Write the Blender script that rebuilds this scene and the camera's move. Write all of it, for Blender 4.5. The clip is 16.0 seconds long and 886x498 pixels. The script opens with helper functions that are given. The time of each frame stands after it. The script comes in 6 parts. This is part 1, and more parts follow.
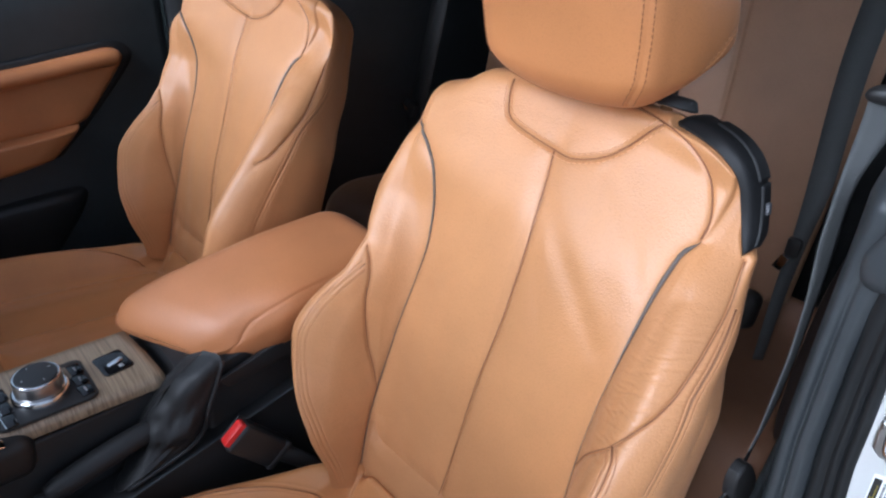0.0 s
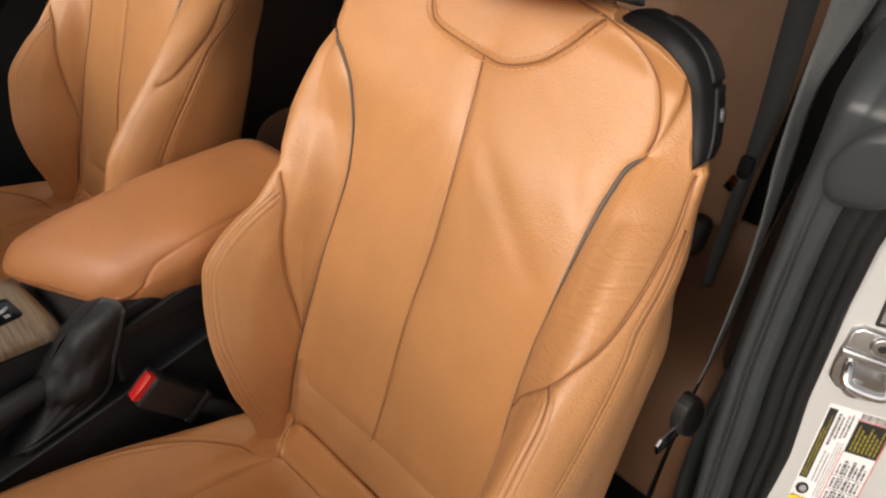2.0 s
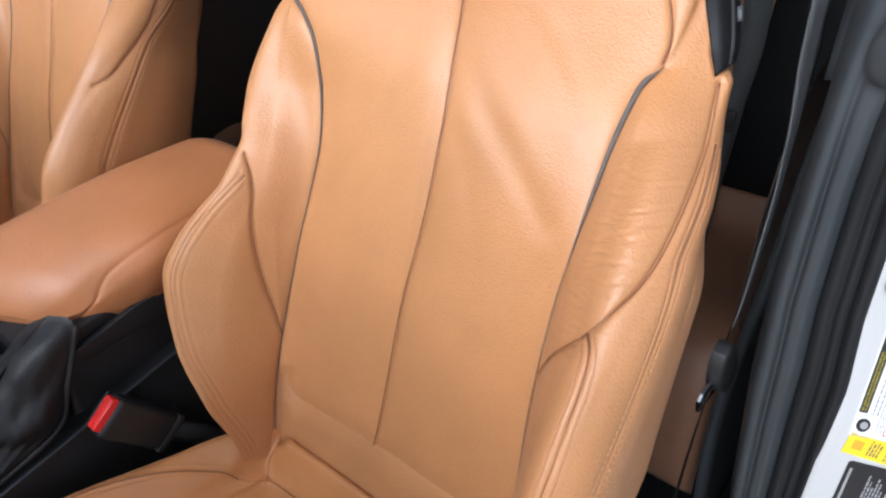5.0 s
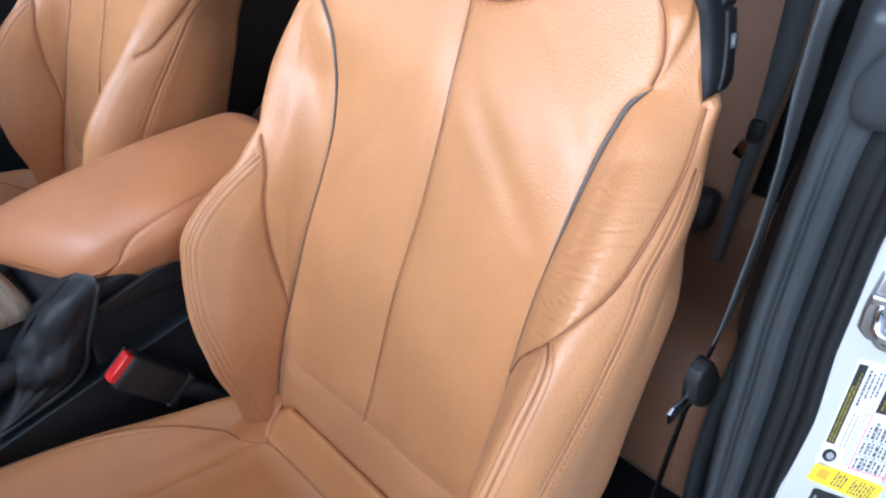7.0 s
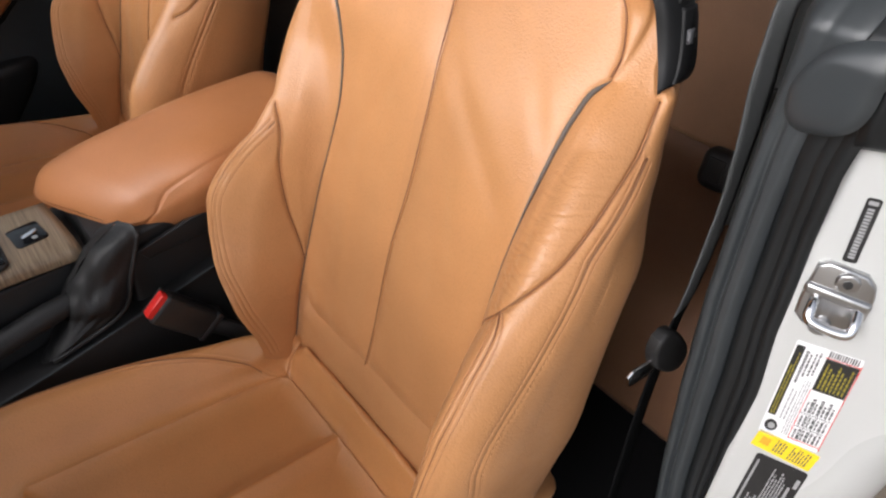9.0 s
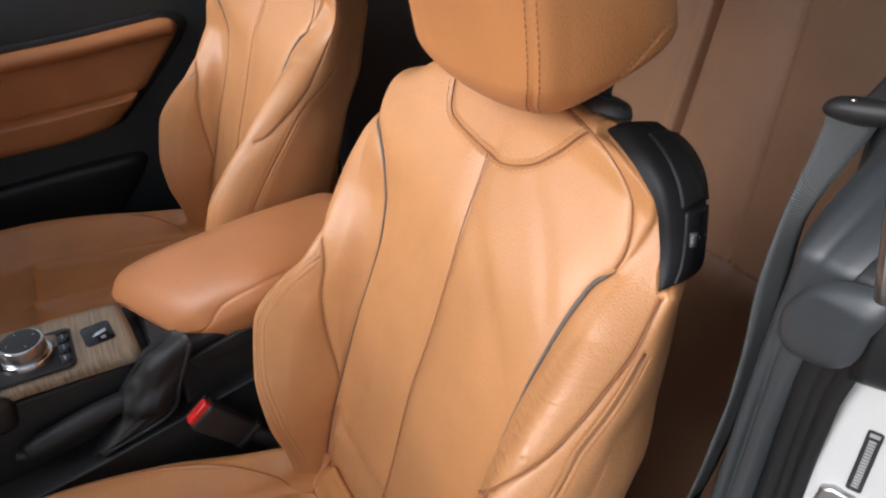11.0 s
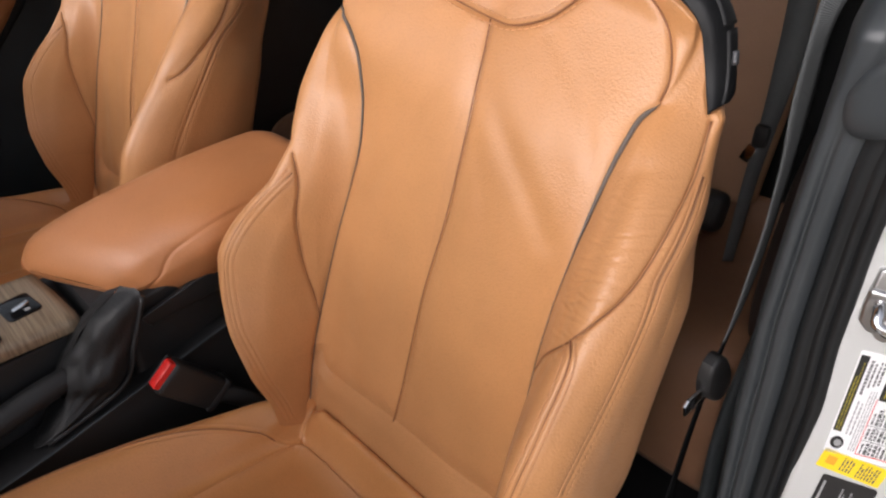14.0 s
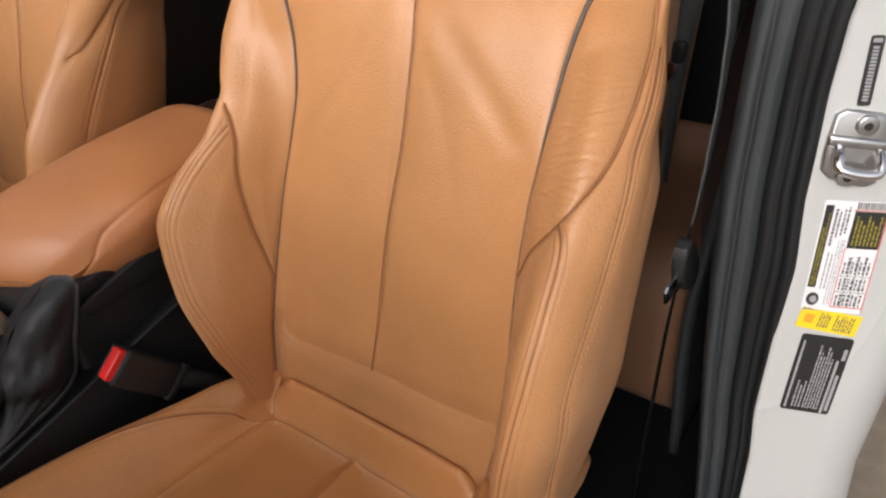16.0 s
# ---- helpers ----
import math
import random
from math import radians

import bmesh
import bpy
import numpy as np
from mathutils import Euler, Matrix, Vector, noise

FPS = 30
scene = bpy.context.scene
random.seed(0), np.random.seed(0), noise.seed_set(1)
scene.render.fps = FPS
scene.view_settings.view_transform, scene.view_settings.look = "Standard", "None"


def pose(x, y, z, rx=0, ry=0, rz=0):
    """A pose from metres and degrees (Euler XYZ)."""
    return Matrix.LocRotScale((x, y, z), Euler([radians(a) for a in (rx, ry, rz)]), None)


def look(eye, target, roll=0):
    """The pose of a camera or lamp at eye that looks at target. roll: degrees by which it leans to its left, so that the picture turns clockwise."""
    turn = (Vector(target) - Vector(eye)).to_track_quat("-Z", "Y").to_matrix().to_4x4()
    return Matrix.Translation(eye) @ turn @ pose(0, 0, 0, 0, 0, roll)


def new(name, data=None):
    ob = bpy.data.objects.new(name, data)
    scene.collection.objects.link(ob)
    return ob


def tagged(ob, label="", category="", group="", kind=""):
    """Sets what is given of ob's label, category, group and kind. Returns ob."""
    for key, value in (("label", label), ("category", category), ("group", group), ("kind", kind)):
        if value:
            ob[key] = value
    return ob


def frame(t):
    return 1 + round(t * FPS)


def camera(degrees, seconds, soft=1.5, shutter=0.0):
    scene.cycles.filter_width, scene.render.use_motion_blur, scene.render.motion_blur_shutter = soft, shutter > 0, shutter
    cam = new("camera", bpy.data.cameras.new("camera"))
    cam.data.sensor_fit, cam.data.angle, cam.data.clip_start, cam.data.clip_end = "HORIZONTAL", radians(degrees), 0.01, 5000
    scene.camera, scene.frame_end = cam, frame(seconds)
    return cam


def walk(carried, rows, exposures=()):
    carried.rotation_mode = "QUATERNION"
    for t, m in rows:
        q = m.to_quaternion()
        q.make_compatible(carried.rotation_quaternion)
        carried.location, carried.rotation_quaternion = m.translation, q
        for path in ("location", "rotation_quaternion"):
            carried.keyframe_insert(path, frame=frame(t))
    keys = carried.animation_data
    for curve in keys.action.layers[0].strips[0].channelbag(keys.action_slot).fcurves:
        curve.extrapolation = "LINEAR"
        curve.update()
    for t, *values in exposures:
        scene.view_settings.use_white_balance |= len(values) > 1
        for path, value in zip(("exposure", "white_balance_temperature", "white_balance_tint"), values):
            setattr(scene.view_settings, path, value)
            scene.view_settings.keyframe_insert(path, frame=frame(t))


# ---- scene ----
cam = camera(66.9, 16.0, soft=2.3)
EXPOSURE = 0.45
# seconds, stops from the base, kelvin, tint: the phone camera's own drift
DRIFT = [(0.0, 0.15, 5150, 10), (0.5, 0.15, 5000, 9), (1.0, 0.12, 5450, 10), (1.5, 0.02, 6400, 14), (2.0, -0.14, 7100, 13), (3.0, 0.04, 6250, 13), (4.0, 0.02, 6000, 13), (4.5, 0.12, 5800, 12), (7.0, 0.36, 4900, 9), (7.5, 0.28, 5900, 13), (8.5, 0.24, 6500, 14), (9.0, 0.06, 6250, 12),
         (11.5, 0.04, 5900, 12), (12.0, -0.02, 5450, 9), (12.5, -0.08, 5500, 9), (13.0, -0.18, 6200, 14), (13.5, -0.22, 7000, 17), (14.0, -0.08, 6350, 15), (15.0, -0.10, 6400, 14), (16.0, -0.12, 6500, 13)]
METRES, EYE, TILT, LEAN, TURN = 0.82, 1.15, -29.4, -2.04, 49.69
EAST, NORTH = 0.413, -0.36
ROWS = [
    (0.0, 0.0, 0.0, 0.0, -0.0, -0.0, 0.0),
    (0.5, 0.0191, 0.0159, 0.0033, -0.56, 0.45, 0.62),
    (1.0, 0.0375, 0.0288, 0.004, -1.42, -0.98, 1.77),
    (1.5, 0.0438, 0.0544, -0.0077, -3.0, -3.5, 1.8),
    (2.0, 0.0431, 0.0971, -0.0166, -3.72, -5.4, 1.42),
    (2.5, 0.0426, 0.1243, -0.0324, -3.74, -5.04, 1.99),
    (3.0, 0.0383, 0.1364, -0.048, -5.1, -5.89, 2.46),
    (3.5, 0.0158, 0.1625, -0.07, -6.81, -5.9, 5.72),
    (4.0, -0.0047, 0.1856, -0.0942, -8.65, -4.84, 5.46),
    (4.5, -0.0073, 0.1829, -0.0964, -8.84, -3.37, 6.86),
    (7.0, 0.0601, 0.1481, -0.0748, -3.39, -4.86, 2.49),
    (7.5, 0.0798, 0.133, -0.0754, -1.0, -9.52, 1.68),
    (8.0, 0.0951, 0.121, -0.0794, -0.01, -12.49, 1.69),
    (8.5, 0.1159, 0.0986, -0.0632, 0.15, -13.1, 1.69),
    (9.0, 0.1507, 0.0852, -0.0335, 2.35, -10.21, 1.1),
    (11.5, 0.2437, 0.0786, 0.0681, 11.24, -1.24, -3.72),
    (12.0, 0.2485, 0.0759, 0.0664, 8.83, 4.26, -2.19),
    (12.5, 0.2448, 0.078, 0.0609, 8.27, 3.81, -1.17),
    (13.0, 0.2102, 0.0823, 0.0168, 4.31, 0.23, 2.04),
    (13.5, 0.1123, 0.0919, -0.0347, 1.96, -3.46, 2.19),
    (14.0, 0.0411, 0.0996, -0.0684, -2.61, -4.27, 3.85),
    (14.5, 0.0035, 0.0993, -0.0995, -9.38, -5.73, 6.2),
    (15.0, -0.0112, 0.1023, -0.1235, -12.19, -5.97, 7.75),
    (15.5, -0.0158, 0.111, -0.1254, -12.3, -4.23, 7.4),
    (16.0, -0.0262, 0.1256, -0.1545, -10.47, -4.95, 11.55),
]
walk(cam, [(t, pose(EAST, NORTH, EYE, TILT, LEAN, TURN) @ pose(METRES * x, METRES * y, METRES * z, 90 + pitch, roll, yaw)) for t, x, y, z, yaw, pitch, roll in ROWS], [(t, EXPOSURE + stops, kelvin, tint) for t, stops, kelvin, tint in DRIFT])

# ---- light ----
world = bpy.data.worlds.new("sky")
scene.world = world
world.use_nodes = True
wn = world.node_tree.nodes
sky = wn.new("ShaderNodeTexSky")
sky.sky_type, sky.sun_disc = "NISHITA", False
sky.sun_elevation, sky.sun_rotation = radians(33), radians(176)
sky.air_density, sky.dust_density, sky.ozone_density = 1.0, 4.0, 1.0
haze = wn.new("ShaderNodeHueSaturation")
haze.inputs["Saturation"].default_value = 0.3
world.node_tree.links.new(sky.outputs[0], haze.inputs["Color"])
world.node_tree.links.new(haze.outputs[0], wn["Background"].inputs[0])
wn["Background"].inputs[1].default_value = 0.15
sun_data = bpy.data.lights.new("sun", "SUN")
sun_data.energy, sun_data.angle, sun_data.color = 0.72, radians(30), (1.0, 0.975, 0.95)
sun = new("sun", sun_data)
sun.matrix_world = look((0.45, -6.6, 4.7), (0, 0, 0.4))

# ---- materials ----


def nodes_of(name):
    m = bpy.data.materials.new(name)
    m.use_nodes = True
    nt = m.node_tree
    return m, nt, nt.nodes["Principled BSDF"]


def plain(name, color, rough=0.5, metal=0.0, vary=0.12, scale=40.0, bump=0.0, bump_scale=300.0, coat=0.0, spec=0.5):
    """A material with two scales of tone variation and a fine relief."""
    m, nt, b = nodes_of(name)
    tc = nt.nodes.new("ShaderNodeTexCoord")
    n1, n2 = nt.nodes.new("ShaderNodeTexNoise"), nt.nodes.new("ShaderNodeTexNoise")
    n1.inputs["Scale"].default_value, n1.inputs["Detail"].default_value = scale, 5
    n2.inputs["Scale"].default_value, n2.inputs["Detail"].default_value = scale * 0.13, 3
    for n in (n1, n2):
        nt.links.new(tc.outputs["Object"], n.inputs["Vector"])
    add = nt.nodes.new("ShaderNodeMath")
    add.operation = "ADD"
    nt.links.new(n1.outputs["Fac"], add.inputs[0])
    nt.links.new(n2.outputs["Fac"], add.inputs[1])
    ramp = nt.nodes.new("ShaderNodeMapRange")
    ramp.inputs["From Min"].default_value, ramp.inputs["From Max"].default_value = 0.6, 1.4
    ramp.inputs["To Min"].default_value, ramp.inputs["To Max"].default_value = 1 - vary, 1 + vary
    nt.links.new(add.outputs[0], ramp.inputs["Value"])
    mul = nt.nodes.new("ShaderNodeVectorMath")
    mul.operation = "SCALE"
    mul.inputs[0].default_value = color
    nt.links.new(ramp.outputs[0], mul.inputs["Scale"])
    nt.links.new(mul.outputs[0], b.inputs["Base Color"])
    rr = nt.nodes.new("ShaderNodeMapRange")
    rr.inputs["To Min"].default_value, rr.inputs["To Max"].default_value = max(0.02, rough - 0.08), min(1.0, rough + 0.08)
    nt.links.new(n2.outputs["Fac"], rr.inputs["Value"])
    nt.links.new(rr.outputs[0], b.inputs["Roughness"])
    b.inputs["Metallic"].default_value = metal
    b.inputs["Coat Weight"].default_value = coat
    b.inputs["Coat Roughness"].default_value = 0.08
    b.inputs["Specular IOR Level"].default_value = spec
    if bump:
        n3 = nt.nodes.new("ShaderNodeTexNoise")
        n3.inputs["Scale"].default_value, n3.inputs["Detail"].default_value = bump_scale, 4
        nt.links.new(tc.outputs["Object"], n3.inputs["Vector"])
        bp = nt.nodes.new("ShaderNodeBump")
        bp.inputs["Strength"].default_value, bp.inputs["Distance"].default_value = bump, 0.001
        nt.links.new(n3.outputs["Fac"], bp.inputs["Height"])
        nt.links.new(bp.outputs[0], b.inputs["Normal"])
    return m


def leather(name, color, rough=0.43, grain=0.2, cell=620.0, spec=0.5, sheen=0.03):
    """Pebbled hide: cell grain, creases at a larger scale, soft mottling."""
    m, nt, b = nodes_of(name)
    tc = nt.nodes.new("ShaderNodeTexCoord")
    vo = nt.nodes.new("ShaderNodeTexVoronoi")
    vo.feature = "SMOOTH_F1"
    vo.inputs["Scale"].default_value = cell
    wob = nt.nodes.new("ShaderNodeTexNoise")
    wob.inputs["Scale"].default_value, wob.inputs["Detail"].default_value = 90, 6
    mott = nt.nodes.new("ShaderNodeTexNoise")
    mott.inputs["Scale"].default_value, mott.inputs["Detail"].default_value = 9, 4
    fine = nt.nodes.new("ShaderNodeTexNoise")
    fine.inputs["Scale"].default_value, fine.inputs["Detail"].default_value = 900, 2
    for n in (vo, wob, mott, fine):
        nt.links.new(tc.outputs["Object"], n.inputs["Vector"])
    info = nt.nodes.new("ShaderNodeObjectInfo")
    h1 = nt.nodes.new("ShaderNodeMath")
    h1.operation = "MULTIPLY_ADD"
    h1.inputs[1].default_value = 0.14
    nt.links.new(wob.outputs["Fac"], h1.inputs[0])
    nt.links.new(vo.outputs["Distance"], h1.inputs[2])
    h2 = nt.nodes.new("ShaderNodeMath")
    h2.operation = "MULTIPLY_ADD"
    h2.inputs[1].default_value = 0.25
    nt.links.new(fine.outputs["Fac"], h2.inputs[0])
    nt.links.new(h1.outputs[0], h2.inputs[2])
    bp = nt.nodes.new("ShaderNodeBump")
    bp.inputs["Strength"].default_value, bp.inputs["Distance"].default_value = grain, 0.0006
    nt.links.new(h2.outputs[0], bp.inputs["Height"])
    nt.links.new(bp.outputs[0], b.inputs["Normal"])
    tone = nt.nodes.new("ShaderNodeMapRange")
    tone.inputs["From Min"].default_value, tone.inputs["From Max"].default_value = 0.3, 0.7
    tone.inputs["To Min"].default_value, tone.inputs["To Max"].default_value = 0.90, 1.07
    nt.links.new(mott.outputs["Fac"], tone.inputs["Value"])
    rnd = nt.nodes.new("ShaderNodeMapRange")
    rnd.inputs["To Min"].default_value, rnd.inputs["To Max"].default_value = 0.97, 1.04
    nt.links.new(info.outputs["Random"], rnd.inputs["Value"])
    pore = nt.nodes.new("ShaderNodeMapRange")
    pore.inputs["From Min"].default_value, pore.inputs["From Max"].default_value = 0.35, 0.75
    pore.inputs["To Min"].default_value, pore.inputs["To Max"].default_value = 1.02, 0.95
    nt.links.new(vo.outputs["Distance"], pore.inputs["Value"])
    t1, t2 = nt.nodes.new("ShaderNodeMath"), nt.nodes.new("ShaderNodeMath")
    t1.operation = t2.operation = "MULTIPLY"
    nt.links.new(tone.outputs[0], t1.inputs[0])
    nt.links.new(rnd.outputs[0], t1.inputs[1])
    nt.links.new(t1.outputs[0], t2.inputs[0])
    nt.links.new(pore.outputs[0], t2.inputs[1])
    mul = nt.nodes.new("ShaderNodeVectorMath")
    mul.operation = "SCALE"
    mul.inputs[0].default_value = color
    nt.links.new(t2.outputs[0], mul.inputs["Scale"])
    nt.links.new(mul.outputs[0], b.inputs["Base Color"])
    rr = nt.nodes.new("ShaderNodeMapRange")
    rr.inputs["To Min"].default_value, rr.inputs["To Max"].default_value = rough - 0.07, rough + 0.1
    nt.links.new(wob.outputs["Fac"], rr.inputs["Value"])
    nt.links.new(rr.outputs[0], b.inputs["Roughness"])
    b.inputs["Specular IOR Level"].default_value = spec
    b.inputs["Sheen Weight"].default_value, b.inputs["Sheen Roughness"].default_value = sheen, 0.4
    return m


def grained_wood(name):
    m, nt, b = nodes_of(name)
    tc = nt.nodes.new("ShaderNodeTexCoord")
    mp = nt.nodes.new("ShaderNodeMapping")
    mp.inputs["Rotation"].default_value = (0, 0, radians(8))
    mp.inputs["Scale"].default_value = (2.2, 85, 14)
    nz = nt.nodes.new("ShaderNodeTexNoise")
    nz.inputs["Scale"].default_value, nz.inputs["Detail"].default_value, nz.inputs["Distortion"].default_value = 4.0, 6, 0.12
    cr = nt.nodes.new("ShaderNodeValToRGB")
    cr.color_ramp.elements[0].position, cr.color_ramp.elements[0].color = 0.3, (0.15, 0.105, 0.066, 1)
    cr.color_ramp.elements[1].position, cr.color_ramp.elements[1].color = 0.72, (0.36, 0.275, 0.18, 1)
    nt.links.new(tc.outputs["Object"], mp.inputs["Vector"])
    nt.links.new(mp.outputs[0], nz.inputs["Vector"])
    nt.links.new(nz.outputs["Fac"], cr.inputs["Fac"])
    nt.links.new(cr.outputs[0], b.inputs["Base Color"])
    bp = nt.nodes.new("ShaderNodeBump")
    bp.inputs["Strength"].default_value, bp.inputs["Distance"].default_value = 0.25, 0.0006
    nt.links.new(nz.outputs["Fac"], bp.inputs["Height"])
    nt.links.new(bp.outputs[0], b.inputs["Normal"])
    b.inputs["Roughness"].default_value = 0.38
    return m


def woven(name, color):
    m, nt, b = nodes_of(name)
    tc = nt.nodes.new("ShaderNodeTexCoord")
    mp = nt.nodes.new("ShaderNodeMapping")
    mp.inputs["Rotation"].default_value = (radians(35), radians(20), radians(45))
    wv = nt.nodes.new("ShaderNodeTexWave")
    wv.inputs["Scale"].default_value, wv.inputs["Distortion"].default_value = 520, 0.6
    nz = nt.nodes.new("ShaderNodeTexNoise")
    nz.inputs["Scale"].default_value = 30
    nt.links.new(tc.outputs["Object"], mp.inputs["Vector"])
    nt.links.new(mp.outputs[0], wv.inputs["Vector"])
    nt.links.new(tc.outputs["Object"], nz.inputs["Vector"])
    mr = nt.nodes.new("ShaderNodeMapRange")
    mr.inputs["To Min"].default_value, mr.inputs["To Max"].default_value = 0.6, 1.35
    nt.links.new(wv.outputs["Fac"], mr.inputs["Value"])
    mul = nt.nodes.new("ShaderNodeVectorMath")
    mul.operation = "SCALE"
    mul.inputs[0].default_value = color
    nt.links.new(mr.outputs[0], mul.inputs["Scale"])
    nt.links.new(mul.outputs[0], b.inputs["Base Color"])
    bp = nt.nodes.new("ShaderNodeBump")
    bp.inputs["Strength"].default_value, bp.inputs["Distance"].default_value = 0.5, 0.0008
    nt.links.new(wv.outputs["Fac"], bp.inputs["Height"])
    nt.links.new(bp.outputs[0], b.inputs["Normal"])
    b.inputs["Roughness"].default_value = 0.75
    return m


def clear_glass(name):
    m, nt, b = nodes_of(name)
    b.inputs["Base Color"].default_value = (0.85, 0.9, 0.88, 1)
    b.inputs["Roughness"].default_value = 0.02
    b.inputs["Transmission Weight"].default_value = 1.0
    b.inputs["IOR"].default_value = 1.45
    return m


TAN = leather("tan_leather", (0.53, 0.25, 0.098), 0.37, 0.5, 600.0)
# the same tan, darkened and greyed for the shade at the rear
TAN_REAR_DIMMED = leather("dimmed_rear_leather", (0.37, 0.20, 0.110), 0.5)
# brown deepened to carry the shade on the rear cushion and side pad
SHADED_BROWN = leather("shade_darkened_leather", (0.20, 0.100, 0.054), 0.5)
TAN_SEAT = leather("polished_tan_leather", (0.57, 0.257, 0.090), 0.33, 0.4)
TAN_HEAD = leather("tan_headrest_leather", (0.52, 0.215, 0.073), 0.44, 0.35)
TAN_ARM = leather("tan_armrest_leather", (0.50, 0.200, 0.074), 0.42, 0.3)
PIPING = plain("brown_piping", (0.135, 0.113, 0.096), 0.7, spec=0.2)
# dark brown that paints the shade inside seam gaps
SEAM_SHADE = plain("seam_gap_shade", (0.24, 0.10, 0.045), 0.7)
THREAD = plain("tan_thread", (0.66, 0.35, 0.165), 0.7)
SELF_THREAD = plain("leather_toned_thread", (0.56, 0.27, 0.118), 0.6)
DARK_THREAD = plain("brown_thread", (0.13, 0.05, 0.022), 0.7)
BLACK = plain("black_plastic", (0.022, 0.0215, 0.0215), 0.45, spec=0.4, bump=0.12, bump_scale=1200)
BLACK_SOFT = plain("black_soft_trim", (0.021, 0.0215, 0.022), 0.5, spec=0.4, bump=0.15, bump_scale=1200)
MATT = plain("matt_black_plastic", (0.007, 0.007, 0.0075), 0.55, spec=0.35)
GLOSS = plain("gloss_black", (0.008, 0.008, 0.009), 0.12)
RUBBER = plain("seal_rubber", (0.0085, 0.010, 0.011), 0.42, bump=0.08, bump_scale=300)
TRIM = plain("charcoal_trim", (0.038, 0.043, 0.046), 0.38, bump=0.12, bump_scale=1500)
DOOR_TRIM = plain("door_trim", (0.026, 0.032, 0.034), 0.45, bump=0.12, bump_scale=1500)
BOOT = leather("black_boot_leather", (0.020, 0.0195, 0.0195), 0.50, 0.5, 400, 0.35, 0.0)
CARPET = plain("black_carpet", (0.006, 0.006, 0.0065), 0.95, bump=1.0, bump_scale=400, spec=0.1)
WOOD = grained_wood("open_pore_wood")
CHROME = plain("chrome", (0.75, 0.75, 0.76), 0.14, 1.0, 0.05)
STEEL = plain("striker_steel", (0.5, 0.5, 0.5), 0.3, 1.0, 0.12, bump=0.1)
ALU = plain("brushed_strip", (0.55, 0.56, 0.57), 0.3, 1.0, 0.08)
WHITE = plain("white_car_paint", (0.50, 0.505, 0.49), 0.28, 0.0, 0.03, 6.0, coat=0.6)
RED = plain("red_plastic", (0.75, 0.025, 0.02), 0.35)
PAPER = plain("white_label", (0.78, 0.78, 0.78), 0.4, vary=0.03)
YELLOW = plain("yellow_label", (0.85, 0.62, 0.02), 0.4, vary=0.04)
INK = plain("black_label", (0.02, 0.02, 0.02), 0.4)
GREY_INK = plain("grey_print", (0.33, 0.33, 0.33), 0.5)
DARK_INK = plain("dark_print", (0.09, 0.09, 0.09), 0.5)
YELLOW_INK = plain("olive_print", (0.3, 0.25, 0.03), 0.5)
RED_INK = plain("red_print", (0.6, 0.04, 0.03), 0.5)
MARK = plain("white_mark", (0.7, 0.72, 0.72), 0.4)
WEB = woven("belt_webbing", (0.078, 0.082, 0.083))
GLASS = clear_glass("window_glass")
GROUND = plain("dusty_concrete", (0.22, 0.175, 0.13), 0.9, vary=0.25, scale=25, bump=0.8, bump_scale=120)
DARK_PAINT = plain("dark_car_paint", (0.045, 0.055, 0.052), 0.12, 0.0, 0.1, 5, coat=1.0)
TYRE = plain("tyre_rubber", (0.02, 0.02, 0.02), 0.8)
SOFT_TOP = woven("soft_top_cloth", (0.03, 0.03, 0.032))
# pale colour standing for the overexposed brightness outside
PALE_OUTSIDE = plain("pale_outside", (0.75, 0.74, 0.72), 0.85, vary=0.08, scale=3, bump=0.3, bump_scale=30)

# ---- mesh helpers ----


def base_of(ob):
    while ob.parent:
        ob = ob.parent
    return np.array(ob.location)


def mesh_part(name, verts, faces, mat, parent=None, label="", normals=None, smooth=True, kind=""):
    """Links one mesh, given in world coordinates, under its parent."""
    verts = np.array(verts, float)
    me = bpy.data.meshes.new(name)
    off = base_of(parent) if parent else np.zeros(3)
    me.from_pydata((verts - off).tolist(), [], [list(map(int, f)) for f in faces])
    me.polygons.foreach_set("use_smooth", [smooth] * len(me.polygons))
    if normals is not None:
        me.normals_split_custom_set_from_vertices(np.asarray(normals).tolist())
    me.materials.append(mat)
    ob = new(name, me)
    ob.parent = parent
    if label:
        ob["label"] = label
    if kind:
        ob["kind"] = kind
    return ob


def part(name, bm, mat, parent=None, label="", smooth=True):
    me_off = base_of(parent) if parent else np.zeros(3)
    bmesh.ops.translate(bm, verts=bm.verts, vec=Vector(-me_off))
    me = bpy.data.meshes.new(name)
    bm.to_mesh(me)
    bm.free()
    for p in me.polygons:
        p.use_smooth = smooth
    if smooth:
        me.set_sharp_from_angle(angle=radians(38))
    me.materials.append(mat)
    ob = new(name, me)
    ob.parent = parent
    if label:
        ob["label"] = label
    return ob


def thing(name, at, label, category, group="", kind=""):
    ob = new(name)
    ob.location = at
    ob.empty_display_size = 0.05
    return tagged(ob, label, category, group, kind)


def box(size, m=None, r=0.003, seg=2):
    bm = bmesh.new()
    bmesh.ops.create_cube(bm, size=1.0)
    bmesh.ops.scale(bm, vec=size, verts=bm.verts)
    if r:
        bmesh.ops.bevel(bm, geom=bm.edges[:], offset=min(r, min(size) * 0.45), segments=seg, profile=0.5, affect="EDGES")
    if m is not None:
        bmesh.ops.transform(bm, matrix=m, verts=bm.verts)
    return bm


